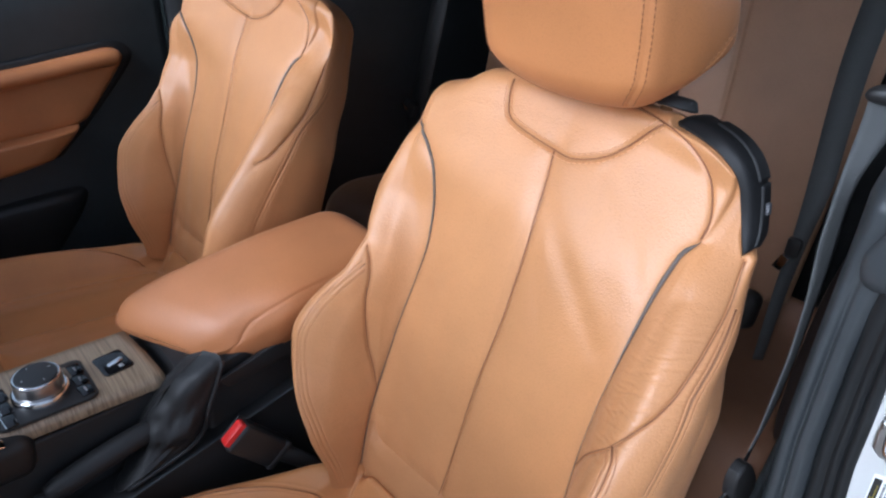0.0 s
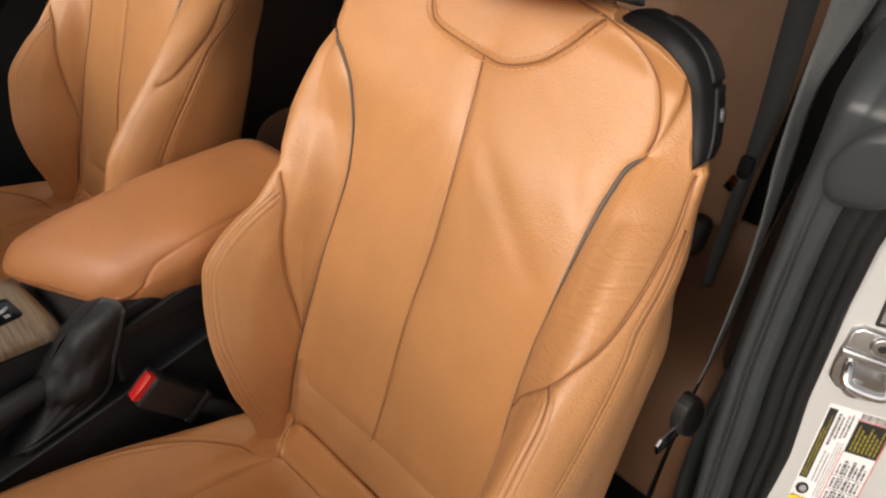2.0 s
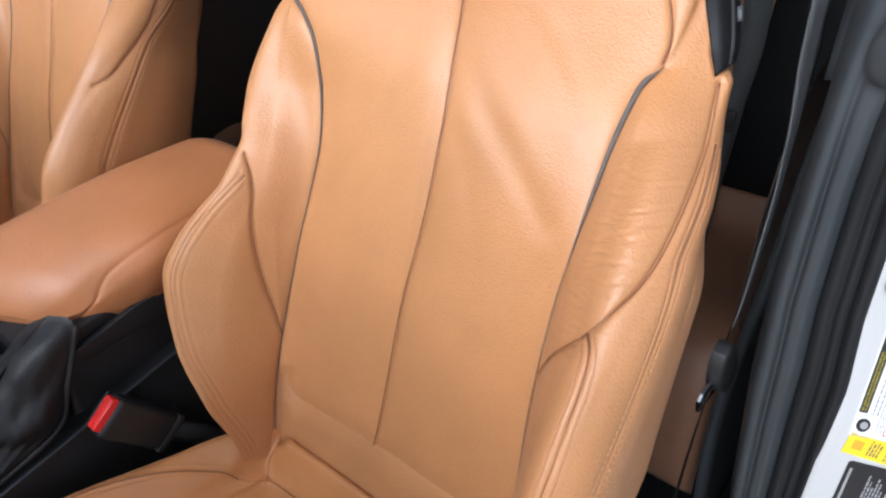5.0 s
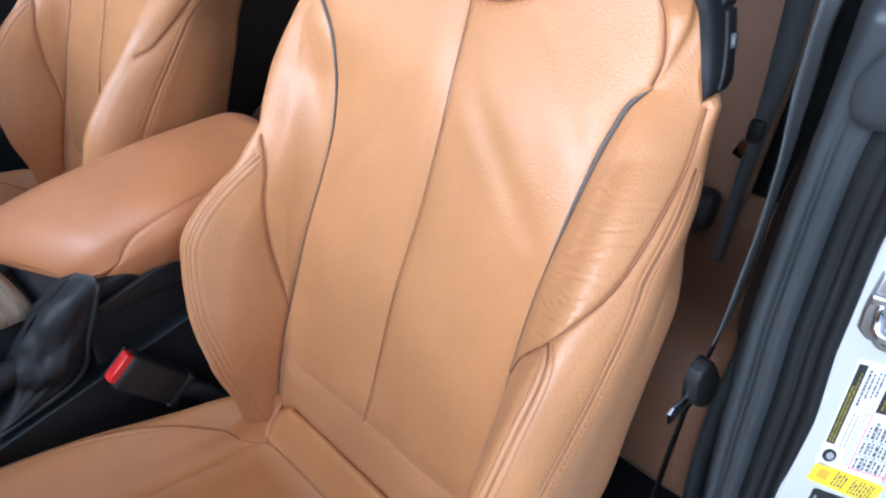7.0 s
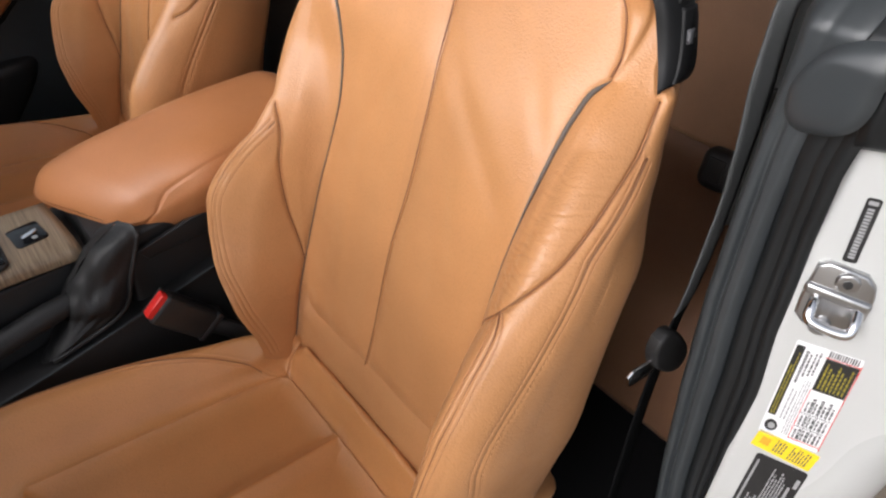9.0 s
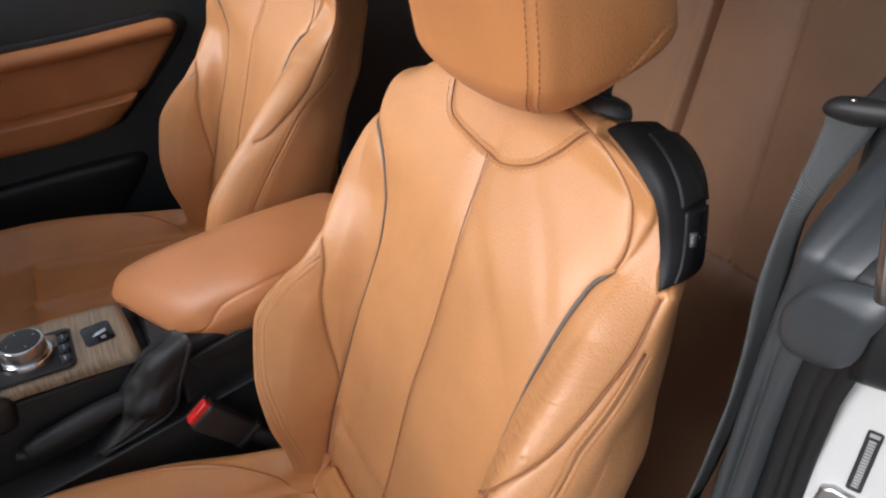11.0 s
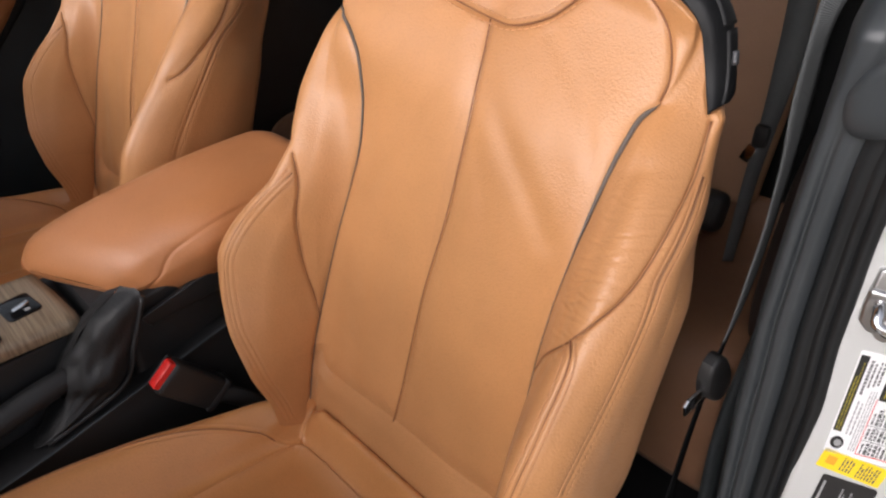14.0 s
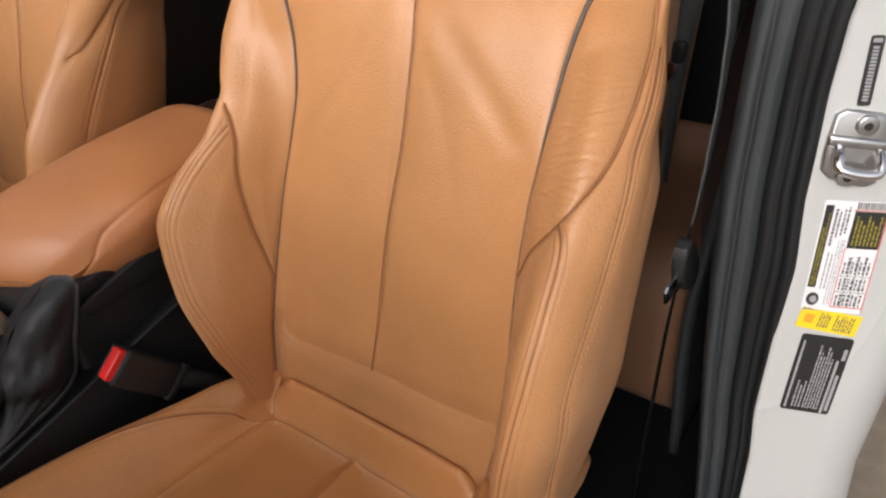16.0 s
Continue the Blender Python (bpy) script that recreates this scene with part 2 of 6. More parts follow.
def cyl(r1, r2, depth, m=None, seg=32, bevel=0.0):
    bm = bmesh.new()
    bmesh.ops.create_cone(bm, cap_ends=True, segments=seg, radius1=r1, radius2=r2, depth=depth)
    if bevel:
        ed = [e for e in bm.edges if len(e.link_faces) == 2 and any(len(f.verts) > 4 for f in e.link_faces)]
        bmesh.ops.bevel(bm, geom=ed, offset=bevel, segments=3, profile=0.5, affect="EDGES")
    if m is not None:
        bmesh.ops.transform(bm, matrix=m, verts=bm.verts)
    return bm


def prism(outline, depth, m=None, r=0.002, seg=2):
    """A flat outline in x, y made into a slab along z, with rounded rims."""
    bm = bmesh.new()
    low = [bm.verts.new((x, y, 0)) for x, y in outline]
    f = bm.faces.new(low)
    if f.normal.z > 0:
        f.normal_flip()
    top = bmesh.ops.extrude_face_region(bm, geom=[f])
    bmesh.ops.translate(bm, verts=[v for v in top["geom"] if isinstance(v, bmesh.types.BMVert)], vec=(0, 0, depth))
    bmesh.ops.recalc_face_normals(bm, faces=bm.faces[:])
    if r:
        rim = [e for e in bm.edges if abs(e.verts[0].co.z - depth) < 1e-6 and abs(e.verts[1].co.z - depth) < 1e-6]
        bmesh.ops.bevel(bm, geom=rim, offset=r, segments=seg, profile=0.5, affect="EDGES")
    if m is not None:
        bmesh.ops.transform(bm, matrix=m, verts=bm.verts)
    return bm


def rounded(w, h, r, n=5):
    """A rounded rectangle's outline."""
    out = []
    for cx, cy, a0 in ((w / 2 - r, h / 2 - r, 0), (-w / 2 + r, h / 2 - r, 90), (-w / 2 + r, -h / 2 + r, 180), (w / 2 - r, -h / 2 + r, 270)):
        for k in range(n + 1):
            a = radians(a0 + 90 * k / n)
            out.append((cx + r * math.cos(a), cy + r * math.sin(a)))
    return out


def spline(pts, n=12):
    """Catmull-Rom through the points, n steps a stretch."""
    p = np.asarray(pts, float)
    q = np.vstack([2 * p[0] - p[1], p, 2 * p[-1] - p[-2]])
    out = []
    for i in range(len(p) - 1):
        a, b, c, d = q[i:i + 4]
        for t in np.linspace(0, 1, n, endpoint=False):
            out.append(0.5 * (2 * b + (c - a) * t + (2 * a - 5 * b + 4 * c - d) * t * t + (3 * b - a - 3 * c + d) * t ** 3))
    out.append(p[-1])
    return np.array(out)


def tube(pts, r, n=8, flat=1.0, side=None):
    """A swept round or flattened cord: vertices and faces. r: one radius or one for each point."""
    p = np.asarray(pts, float)
    r = np.full(len(p), r) if np.isscalar(r) else np.asarray(r)
    t = np.gradient(p, axis=0)
    t /= np.linalg.norm(t, axis=1)[:, None]
    ref = np.array(side if side is not None else (0.0, 0.0, 1.0), float)
    a = ref - t * (t @ ref)[:, None]
    ln = np.linalg.norm(a, axis=1)[:, None]
    a = np.where(ln > 1e-4, a / np.maximum(ln, 1e-4), np.array([1.0, 0, 0]))
    b = np.cross(t, a)
    ang = np.linspace(0, 2 * np.pi, n, endpoint=False)
    v = (p[:, None] + r[:, None, None] * (np.cos(ang)[None, :, None] * a[:, None] + flat * np.sin(ang)[None, :, None] * b[:, None])).reshape(-1, 3)
    f = [(i * n + j, i * n + (j + 1) % n, (i + 1) * n + (j + 1) % n, (i + 1) * n + j) for i in range(len(p) - 1) for j in range(n)]
    f += [tuple(range(n - 1, -1, -1)), tuple(range((len(p) - 1) * n, len(p) * n))]
    return v, f


def sheet(rows):
    """Faces of a grid of points (rows, columns, 3)."""
    g = np.asarray(rows, float)
    a, b = g.shape[:2]
    k = np.arange(a * b).reshape(a, b)
    f = np.stack([k[:-1, :-1], k[:-1, 1:], k[1:, 1:], k[1:, :-1]], -1).reshape(-1, 4)
    return g.reshape(-1, 3), f


def pchip(xk, yk, x):
    """Monotone cubic through the keys; yk may have further axes."""
    xk, yk = np.asarray(xk, float), np.asarray(yk, float)
    hh = np.diff(xk)
    dl = np.diff(yk, axis=0) / hh.reshape(-1, *[1] * (yk.ndim - 1))
    m = np.zeros_like(yk)
    m[0], m[-1] = dl[0], dl[-1]
    for i in range(1, len(xk) - 1):
        ok = dl[i - 1] * dl[i] > 0
        den = np.where(ok, dl[i - 1] + dl[i], 1.0)
        m[i] = np.where(ok, 2 * dl[i - 1] * dl[i] / den, 0.0)
    x = np.clip(x, xk[0], xk[-1])
    i = np.clip(np.searchsorted(xk, x) - 1, 0, len(xk) - 2)
    sh = (-1, *[1] * (yk.ndim - 1))
    h = hh[i]
    t = ((x - xk[i]) / h).reshape(sh)
    h = h.reshape(sh)
    return (yk[i] * (1 + 2 * t) * (1 - t) ** 2 + h * m[i] * t * (1 - t) ** 2 + yk[i + 1] * t * t * (3 - 2 * t) + h * m[i + 1] * t * t * (t - 1))


def half_section(ctrl, s):
    """Points along mirrored half sections: ctrl (n, c, 2), s (n,) signed, in control steps."""
    n, c = ctrl.shape[:2]
    sg, a = np.sign(s), np.clip(np.abs(s), 0, c - 1 - 1e-9)
    sg = np.where(sg == 0, 1, sg)
    i = np.floor(a).astype(int)
    t = (a - i)[:, None]
    r = np.arange(n)
    mir = np.array([-1.0, 1.0])
    p1, p2 = ctrl[r, i], ctrl[r, np.minimum(i + 1, c - 1)]
    p0 = np.where((i == 0)[:, None], ctrl[r, 1] * mir, ctrl[r, np.maximum(i - 1, 0)])
    p3 = np.where((i + 2 > c - 1)[:, None], ctrl[r, c - 2] * mir, ctrl[r, np.minimum(i + 2, c - 1)])
    q = 0.5 * (2 * p1 + (p2 - p0) * t + (2 * p0 - 5 * p1 + 4 * p2 - p3) * t * t + (3 * p1 - p0 - 3 * p2 + p3) * t ** 3)
    q[:, 0] *= sg
    return q


def grid_normals(g):
    du, dv = np.gradient(g, axis=1), np.gradient(g, axis=0)
    n = np.cross(du, dv)
    return n / np.maximum(np.linalg.norm(n, axis=2, keepdims=True), 1e-9)


def near_line(pts, line, reach):
    """Distance of each point to a polyline, up to reach."""
    d = np.full(len(pts), reach)
    lo, hi = line.min(0) - reach, line.max(0) + reach
    ids = np.where(((pts > lo) & (pts < hi)).all(1))[0]
    for k in range(0, len(ids), 20000):
        q = pts[ids[k:k + 20000]]
        best = np.full(len(q), reach)
        for a, b in zip(line[:-1], line[1:]):
            ab = b - a
            t = np.clip(((q - a) @ ab) / max(ab @ ab, 1e-12), 0, 1)
            best = np.minimum(best, np.linalg.norm(q - a - t[:, None] * ab, axis=1))
        d[ids[k:k + 20000]] = best
    return d


def upholster(parent, place, s_arr, v_arr, seams, region, names, mat, extra=None, settle=None):
    """A padded cover over the surface place(s, v). seams: (line in 3D, groove depth, width, puff). region(s, v, place) gives a panel number for each face."""
    S, V = np.meshgrid(s_arr, v_arr)
    flat = place(S.ravel(), V.ravel())
    g = flat.reshape(*S.shape, 3)
    nrm = grid_normals(g).reshape(-1, 3)
    groove, soft = np.zeros(len(flat)), np.zeros(len(flat))
    for line, depth, width, puff in seams:
        reach = max(width * 5, 0.035 if puff else 0.0)
        d = near_line(flat, line, reach)
        groove = np.maximum(groove, depth * np.exp(-d / (width * 0.8)) * (d < reach))
        soft = np.maximum(soft, puff * np.exp(-(d / 0.015) ** 2))
    disp = -groove - soft
    if extra is not None:
        disp += extra(S.ravel(), V.ravel(), flat)
    g2 = flat + nrm * disp[:, None]
    if settle is not None:
        g2 = settle(S.ravel(), V.ravel(), g2)
    g2 = g2.reshape(*S.shape, 3)
    n2 = grid_normals(g2).reshape(-1, 3)
    verts, faces = sheet(g2)
    fs = S.ravel()[faces].mean(1)
    fv = V.ravel()[faces].mean(1)
    code = region(fs, fv, flat[faces].mean(1))
    obs = {}
    for k, (nm, lab) in enumerate(names):
        fk = faces[code == k]
        if not len(fk):
            continue
        used, inv = np.unique(fk, return_inverse=True)
        obs[nm] = mesh_part(nm, verts[used], inv.reshape(fk.shape), mat, parent, lab, n2[used])
    return obs


def stitch_rows(name, lines, mat, parent, length=0.0042, gap=0.0022, r=0.0006):
    """Rows of short threads along lines of (points, normals)."""
    vv, ff = [], []
    for pts, nrm in lines:
        seg = np.linalg.norm(np.diff(pts, axis=0), axis=1)
        cum = np.concatenate([[0], np.cumsum(seg)])
        for s0 in np.arange(0.001, cum[-1] - length, length + gap):
            a, c, b = [np.array([np.interp(q, cum, pts[:, k]) for k in range(3)]) for q in (s0, s0 + length / 2, s0 + length)]
            n = np.array([np.interp(s0 + length / 2, cum, nrm[:, k]) for k in range(3)])
            n /= np.linalg.norm(n)
            t = (b - a) / np.linalg.norm(b - a)
            w = np.cross(n, t)
            k0 = len(vv)
            for p, lift in ((a, -0.2), (c, 1.0), (b, -0.2)):
                for cw, cn in ((-1, 0), (0, 1), (1, 0), (0, -1)):
                    vv.append(p + r * (cw * w + (cn * 0.8 + lift) * n))
            for q in (0, 4):
                for j in range(4):
                    ff.append((k0 + q + j, k0 + q + (j + 1) % 4, k0 + q + 4 + (j + 1) % 4, k0 + q + 4 + j))
    return mesh_part(name, vv, ff, mat, parent, kind="stuff")


def side_lines(place, sv, offs):
    """Lines beside a seam given by (s, v), at the offsets in metres, with the normals there."""
    p = place(sv[:, 0], sv[:, 1])
    e = 1e-3
    ps = place(sv[:, 0] + e * 5, sv[:, 1]) - p
    pv = place(sv[:, 0], sv[:, 1] + e) - p
    n = np.cross(ps, pv)
    n /= np.maximum(np.linalg.norm(n, axis=1, keepdims=True), 1e-12)
    t = np.gradient(p, axis=0)
    t /= np.maximum(np.linalg.norm(t, axis=1, keepdims=True), 1e-12)
    w = np.cross(n, t)
    return [(p + o * w, n) for o in offs]


def seam_shade_tubes(place, lines, parent, deep=0.0022, r=0.0008):
    """A dark tube at the bottom of each seam, standing for its gap's shade."""
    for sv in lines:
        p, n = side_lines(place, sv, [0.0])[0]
        mesh_part("seam", *tube(p - deep * n, r, 6), SEAM_SHADE, parent)


def smooth01(t):
    t = np.clip(t, 0, 1)
    return t * t * (3 - 2 * t)


# ---- front seats ----
BACK_O, RECLINE = np.array([0.0, 0.02, 0.484]), math.atan2(0.129, 0.421)
BACK_U = np.array([0, math.sin(RECLINE), math.cos(RECLINE)])
BACK_F = np.array([0, -math.cos(RECLINE), math.sin(RECLINE)])
SEAT_GAP = 0.726

PIP_H = [-0.12, -0.065, 0.0, 0.05, 0.12, 0.20, 0.25, 0.29, 0.33, 0.37, 0.40, 0.43, 0.47, 0.53]
PIP_X = [0.140, 0.142, 0.148, 0.149, 0.146, 0.140, 0.139, 0.142, 0.147, 0.155, 0.163, 0.171, 0.175, 0.178]


TAPER_V = [-0.12, 0.0, 0.1, 0.2, 0.3, 0.38, 0.44]


def back_controls(v):
    pip = pchip(PIP_H, PIP_X, v)
    dp = pchip([-0.12, -0.05, 0.0, 0.06, 0.12, 0.18, 0.237, 0.30, 0.36, 0.42, 0.46, 0.53],
               [0.03, 0.06, 0.09, 0.107, 0.108, 0.092, 0.068, 0.046, 0.026, -0.001, -0.012, -0.018], v)
    w = pchip([-0.12, -0.05, 0.0, 0.1, 0.2, 0.3, 0.4, 0.45, 0.53], [0.235, 0.244, 0.249, 0.253, 0.252, 0.245, 0.236, 0.233, 0.228], v)
    pk = pchip([-0.12, 0.0, 0.2, 0.3, 0.42, 0.53], [0.18, 0.215, 0.218, 0.212, 0.205, 0.202], v)
    z = np.zeros_like(v)
    tuck = pchip([-0.12, 0.25, 0.38, 0.53], [0.0, 0.002, 0.020, 0.026], v)
    sink = pchip([-0.12, 0, 0.2, 0.4, 0.53], [-0.10, -0.09, -0.07, -0.062, -0.060], v)
    return np.stack([np.stack(q, -1) for q in (
        (z, z), (pip * 0.5, z), (pip, z), ((pip + pk) / 2 + 0.001, dp * 0.66), (pk, dp), (w - 0.006, dp * 0.89 - 0.018),
        (w - tuck * 0.2, dp * 0.35 - 0.046), (w - 0.006 - tuck * 1.5, sink - 0.03), (w - 0.05 - tuck * 1.8, sink - 0.07), (z, sink - 0.085))], 1)


INNER_CROWN = [0, 0.003, 0.007, 0.029, 0.040, 0.054, 0.10]
INNER_ARCH, INNER = -0.3, {"slim": 0.0, "lift": 0.019}
TAPER_H = [-0.12, -0.07, -0.04, 0.0, 0.03, 0.06, 0.09, 0.13, 0.165, 0.195, 0.23, 0.265, 0.30, 0.35, 0.53]
TAPER_K = [0.05, 0.06, 0.10, 0.22, 0.44, 0.66, 0.87, 1.0, 0.94, 0.80, 0.65, 0.67, 0.84, 1.0, 1.0]


def crown(x):
    outer = pchip([0, 0.07, 0.10, 0.156, 0.198, 0.216, 0.26], [0, 0.002, 0.004, 0.013, 0.029, 0.044, 0.075], np.abs(x))
    return np.where(np.asarray(x) < 0, pchip([0, 0.06, 0.12, 0.16, 0.20, 0.24, 0.28], INNER_CROWN, np.abs(x)), outer)


TOP_V = 0.514


def back_local(s, v):
    s, v = np.asarray(s, float), np.asarray(v, float)
    q = half_section(back_controls(v), s)
    x, d = q[:, 0], q[:, 1]
    front = smooth01((5.8 - np.abs(s)) / 2.0)
    arch = 0.385 - np.where(x < 0, INNER_ARCH, 1.0) * 4.6 * np.abs(x) ** 2 / np.sqrt(1 + (np.abs(x) / 0.15) ** 4)
    up = v - arch
    ease = 2.5 * smooth01((v - 0.36) / 0.05) * (s > 0)
    d = d + (0.014 * smooth01((3.2 + ease - np.abs(s)) / (1.5 + ease)) * smooth01(v / 0.2) * smooth01((0.47 - v) / 0.12) - front * 0.15 * (np.sqrt(up * up + 0.0012) + up) * 0.5 * smooth01((0.50 - v) / 0.05 + 0.4))
    d = d - 0.05 * smooth01((-0.054 - 0.022 * smooth01((np.abs(x) - 0.06) / 0.09) - v) / 0.022)
    settle = smooth01((v - 0.26) / 0.18) * np.clip(x / 0.2, 0, 1)
    swell = smooth01((v - 0.28) / 0.18) * np.clip(-x / 0.2, 0, 1)
    x, d = x * (1 - 0.085 * settle + 0.024 * smooth01((0.38 - v) / 0.15) * np.clip((x - 0.17) / 0.07, 0, 1)), d - 0.007 * settle + 0.006 * swell
    narrow = pchip(TAPER_V, [0.0365, 0.027, 0.0165, 0.0169, 0.010, -0.003, 0.0], v)
    shallow = pchip(TAPER_V, [0.034, 0.041, 0.048, 0.0396, 0.0262, 0.001, 0.0], v)
    x = x - narrow * np.clip((x - 0.17) / 0.07, 0, 1) * smooth01((x - 0.15) / 0.06)
    d = d + shallow * smooth01((np.abs(s) - 5.2) / 1.3) * smooth01((x - 0.1) / 0.06)
    joint = pchip(PIP_H, PIP_X, v)
    keep = pchip(TAPER_H, TAPER_K, v) * (1 - INNER["slim"] * smooth01((0.30 - v) / 0.1))
    x = np.where(x < -joint, -joint + (x + joint) * keep, x)
    d = d + INNER["lift"] * front * np.clip(-x / 0.18, 0, 1) * smooth01((v - 0.33) / 0.10)
    c = np.sqrt(np.clip(1 - np.clip((v - 0.462) / (TOP_V - 0.462), 0, 1) ** 2.2, 0, 1))
    d = -0.042 + (d + 0.042) * c
    x = x * (1 - 0.05 * (1 - c))
    h = v - crown(x) * smooth01((v - 0.22) / (TOP_V - 0.22))
    return x, h, d


def back_place(s, v):
    x, h, d = back_local(s, v)
    return BACK_O + x[:, None] * np.array([1.0, 0, 0]) + h[:, None] * BACK_U + d[:, None] * BACK_F


def back_sv(xh):
    """The surface's own coordinates of points given as (across, up) on its front."""
    xh = np.asarray(xh, float)
    x, h = xh[:, 0], xh[:, 1]
    v = h.copy()
    for _ in range(8):
        v = np.minimum(h + crown(x) * smooth01((v - 0.22) / (TOP_V - 0.22)), TOP_V - 0.002)
    tab = np.linspace(0, 6, 240)
    s = np.array([np.interp(abs(a), np.maximum.accumulate(back_local(tab, np.full(240, b))[0]), tab) for a, b in zip(x, v)])
    return np.stack([np.where(x < 0, -s, s), v], 1)


PIP_LINE = [(0.170, 0.412), (0.160, 0.398), (0.157, 0.378), (0.155, 0.352), (0.153, 0.316), (0.151, 0.285), (0.149, 0.255), (0.147, 0.225), (0.146, 0.12), (0.149, 0.05), (0.148, 0.0), (0.142, -0.07)]
INNER_PIP = [(0.197, 0.427), (0.168, 0.413), (0.149, 0.398), (0.138, 0.375), (0.134, 0.334), (0.131, 0.284), (0.134, 0.243), (0.141, 0.178), (0.147, 0.125), (0.1535, 0.057), (0.155, 0.0), (0.150, -0.06)]
INNER_TRI = [(0.198, 0.258), (0.188, 0.240), (0.1765, 0.205), (0.168, 0.165), (0.162, 0.117), (0.1535, 0.062)]
MID_LINE = [(-0.005, 0.441), (0.006, 0.395), (0.012, 0.35), (0.0125, 0.29), (0.011, 0.245), (0.005, 0.18), (0.0, 0.12), (-0.006, 0.04), (-0.009, 0.0)]
SHOULDER_LINE = [(0.060, 0.508), (0.085, 0.503), (0.112, 0.494), (0.136, 0.480), (0.153, 0.462), (0.163, 0.443), (0.168, 0.427), (0.168, 0.413)]
LEFT_SHOULDER = [(0.060, 0.511), (0.100, 0.509), (0.140, 0.503), (0.175, 0.490), (0.198, 0.468), (0.203, 0.447), (0.197, 0.427)]
INSERT_LINE = [(0.094, 0.499), (0.081, 0.484), (0.066, 0.467), (0.050, 0.452), (0.022, 0.4408), (-0.003, 0.4415), (-0.058, 0.453), (-0.075, 0.467), (-0.084, 0.498)]
OUTER_LINE = [(0.206, 0.408), (0.217, 0.362), (0.2225, 0.315), (0.219, 0.274), (0.197, 0.237), (0.185, 0.222), (0.166, 0.198), (0.150, 0.168)]
DOUBLE_LINE = [(0.197, 0.237), (0.206, 0.227), (0.211, 0.209), (0.213, 0.18), (0.2145, 0.15), (0.214, 0.12), (0.211, 0.088), (0.207, 0.04), (0.198, -0.02), (0.182, -0.07)]
LOW_LINE = [(-0.1475, 0.012), (-0.142, -0.002), (-0.128, -0.009), (-0.10, -0.006), (-0.05, -0.002), (0.0, 0.001), (0.06, 0.000), (0.12, -0.001), (0.148, 0.004)]


def side_s(v, right=False):
    if right:
        return np.interp(v, [-0.08, 0.1, 0.2, 0.3, 0.42], [5.76, 5.07, 5.19, 5.13, 5.55])
    return np.interp(v, [-0.08, 0.0, 0.06, 0.1, 0.2, 0.3, 0.42], [5.0, 5.0, 5.0, 5.02, 5.05, 5.42, 5.87])


def seat_back_lines(worn):
    lines = {}
    for key, ln in (("pipr", PIP_LINE), ("shoulderr", SHOULDER_LINE), ("outerr", OUTER_LINE), ("doubler", DOUBLE_LINE)):
        lines[key] = back_sv(spline(ln, 8))
    for key, ln in (("pipl", INNER_PIP), ("shoulderl", LEFT_SHOULDER)):
        lines[key] = back_sv([(-x, h) for x, h in spline(ln, 8)])
    flank = spline([(-5.0, 0.455), (-4.95, 0.42), (-4.9, 0.36), (-4.8, 0.32), (-4.5, 0.285)], 8)
    lines["outerl"] = np.vstack([flank, back_sv([(-x, h) for x, h in spline(INNER_TRI, 8)])])
    lines["doublel"] = spline([(-3.42, 0.240), (-3.56, 0.226), (-3.66, 0.207), (-3.72, 0.167), (-3.70, 0.116), (-3.60, 0.06), (-3.45, 0.025), (-3.33, -0.012), (-3.2, -0.045), (-3.05, -0.07)], 8)
    vv = np.linspace(0.398, -0.08, 60)
    for sg, nm in ((1, "r"), (-1, "l")):
        lines["side" + nm] = np.stack([sg * side_s(vv, sg > 0), vv], 1)
    if not worn:
        lines["outerr"] = spline([(5.55, 0.47), (5.5, 0.40), (5.5, 0.345), (5.2, 0.295), (4.95, 0.26), (4.6, 0.243)], 8)
        lines["sider"] = spline([(6.3, 0.40), (5.85, 0.33), (5.6, 0.25), (5.5, 0.17), (5.5, 0.12), (5.5, 0.0), (5.6, -0.08)], 8)
        del lines["doubler"]
    lines["insert"] = back_sv(spline(INSERT_LINE, 8))
    lines["low"] = back_sv(spline(LOW_LINE, 8))
    lines["mid"] = back_sv(spline(MID_LINE, 8))
    return lines


NAMES_BACK = [("centre_panel", ""), ("centre_panel", ""), ("shoulder_insert", ""), ("lower_panel", ""), ("bolster_inner", "creased tan leather bolster"), ("bolster_inner", ""),
              ("bolster_outer", ""), ("bolster_outer", ""), ("side_panel", ""), ("side_panel", ""), ("back_panel", "")]


def inside(poly, x, y):
    poly = np.asarray(poly)
    hit = np.zeros(len(x), bool)
    for (x0, y0), (x1, y1) in zip(poly, np.roll(poly, -1, 0)):
        cross = (y0 > y) != (y1 > y)
        hit ^= cross & (x < (x1 - x0) * (y - y0) / (y1 - y0 + 1e-12) + x0)
    return hit


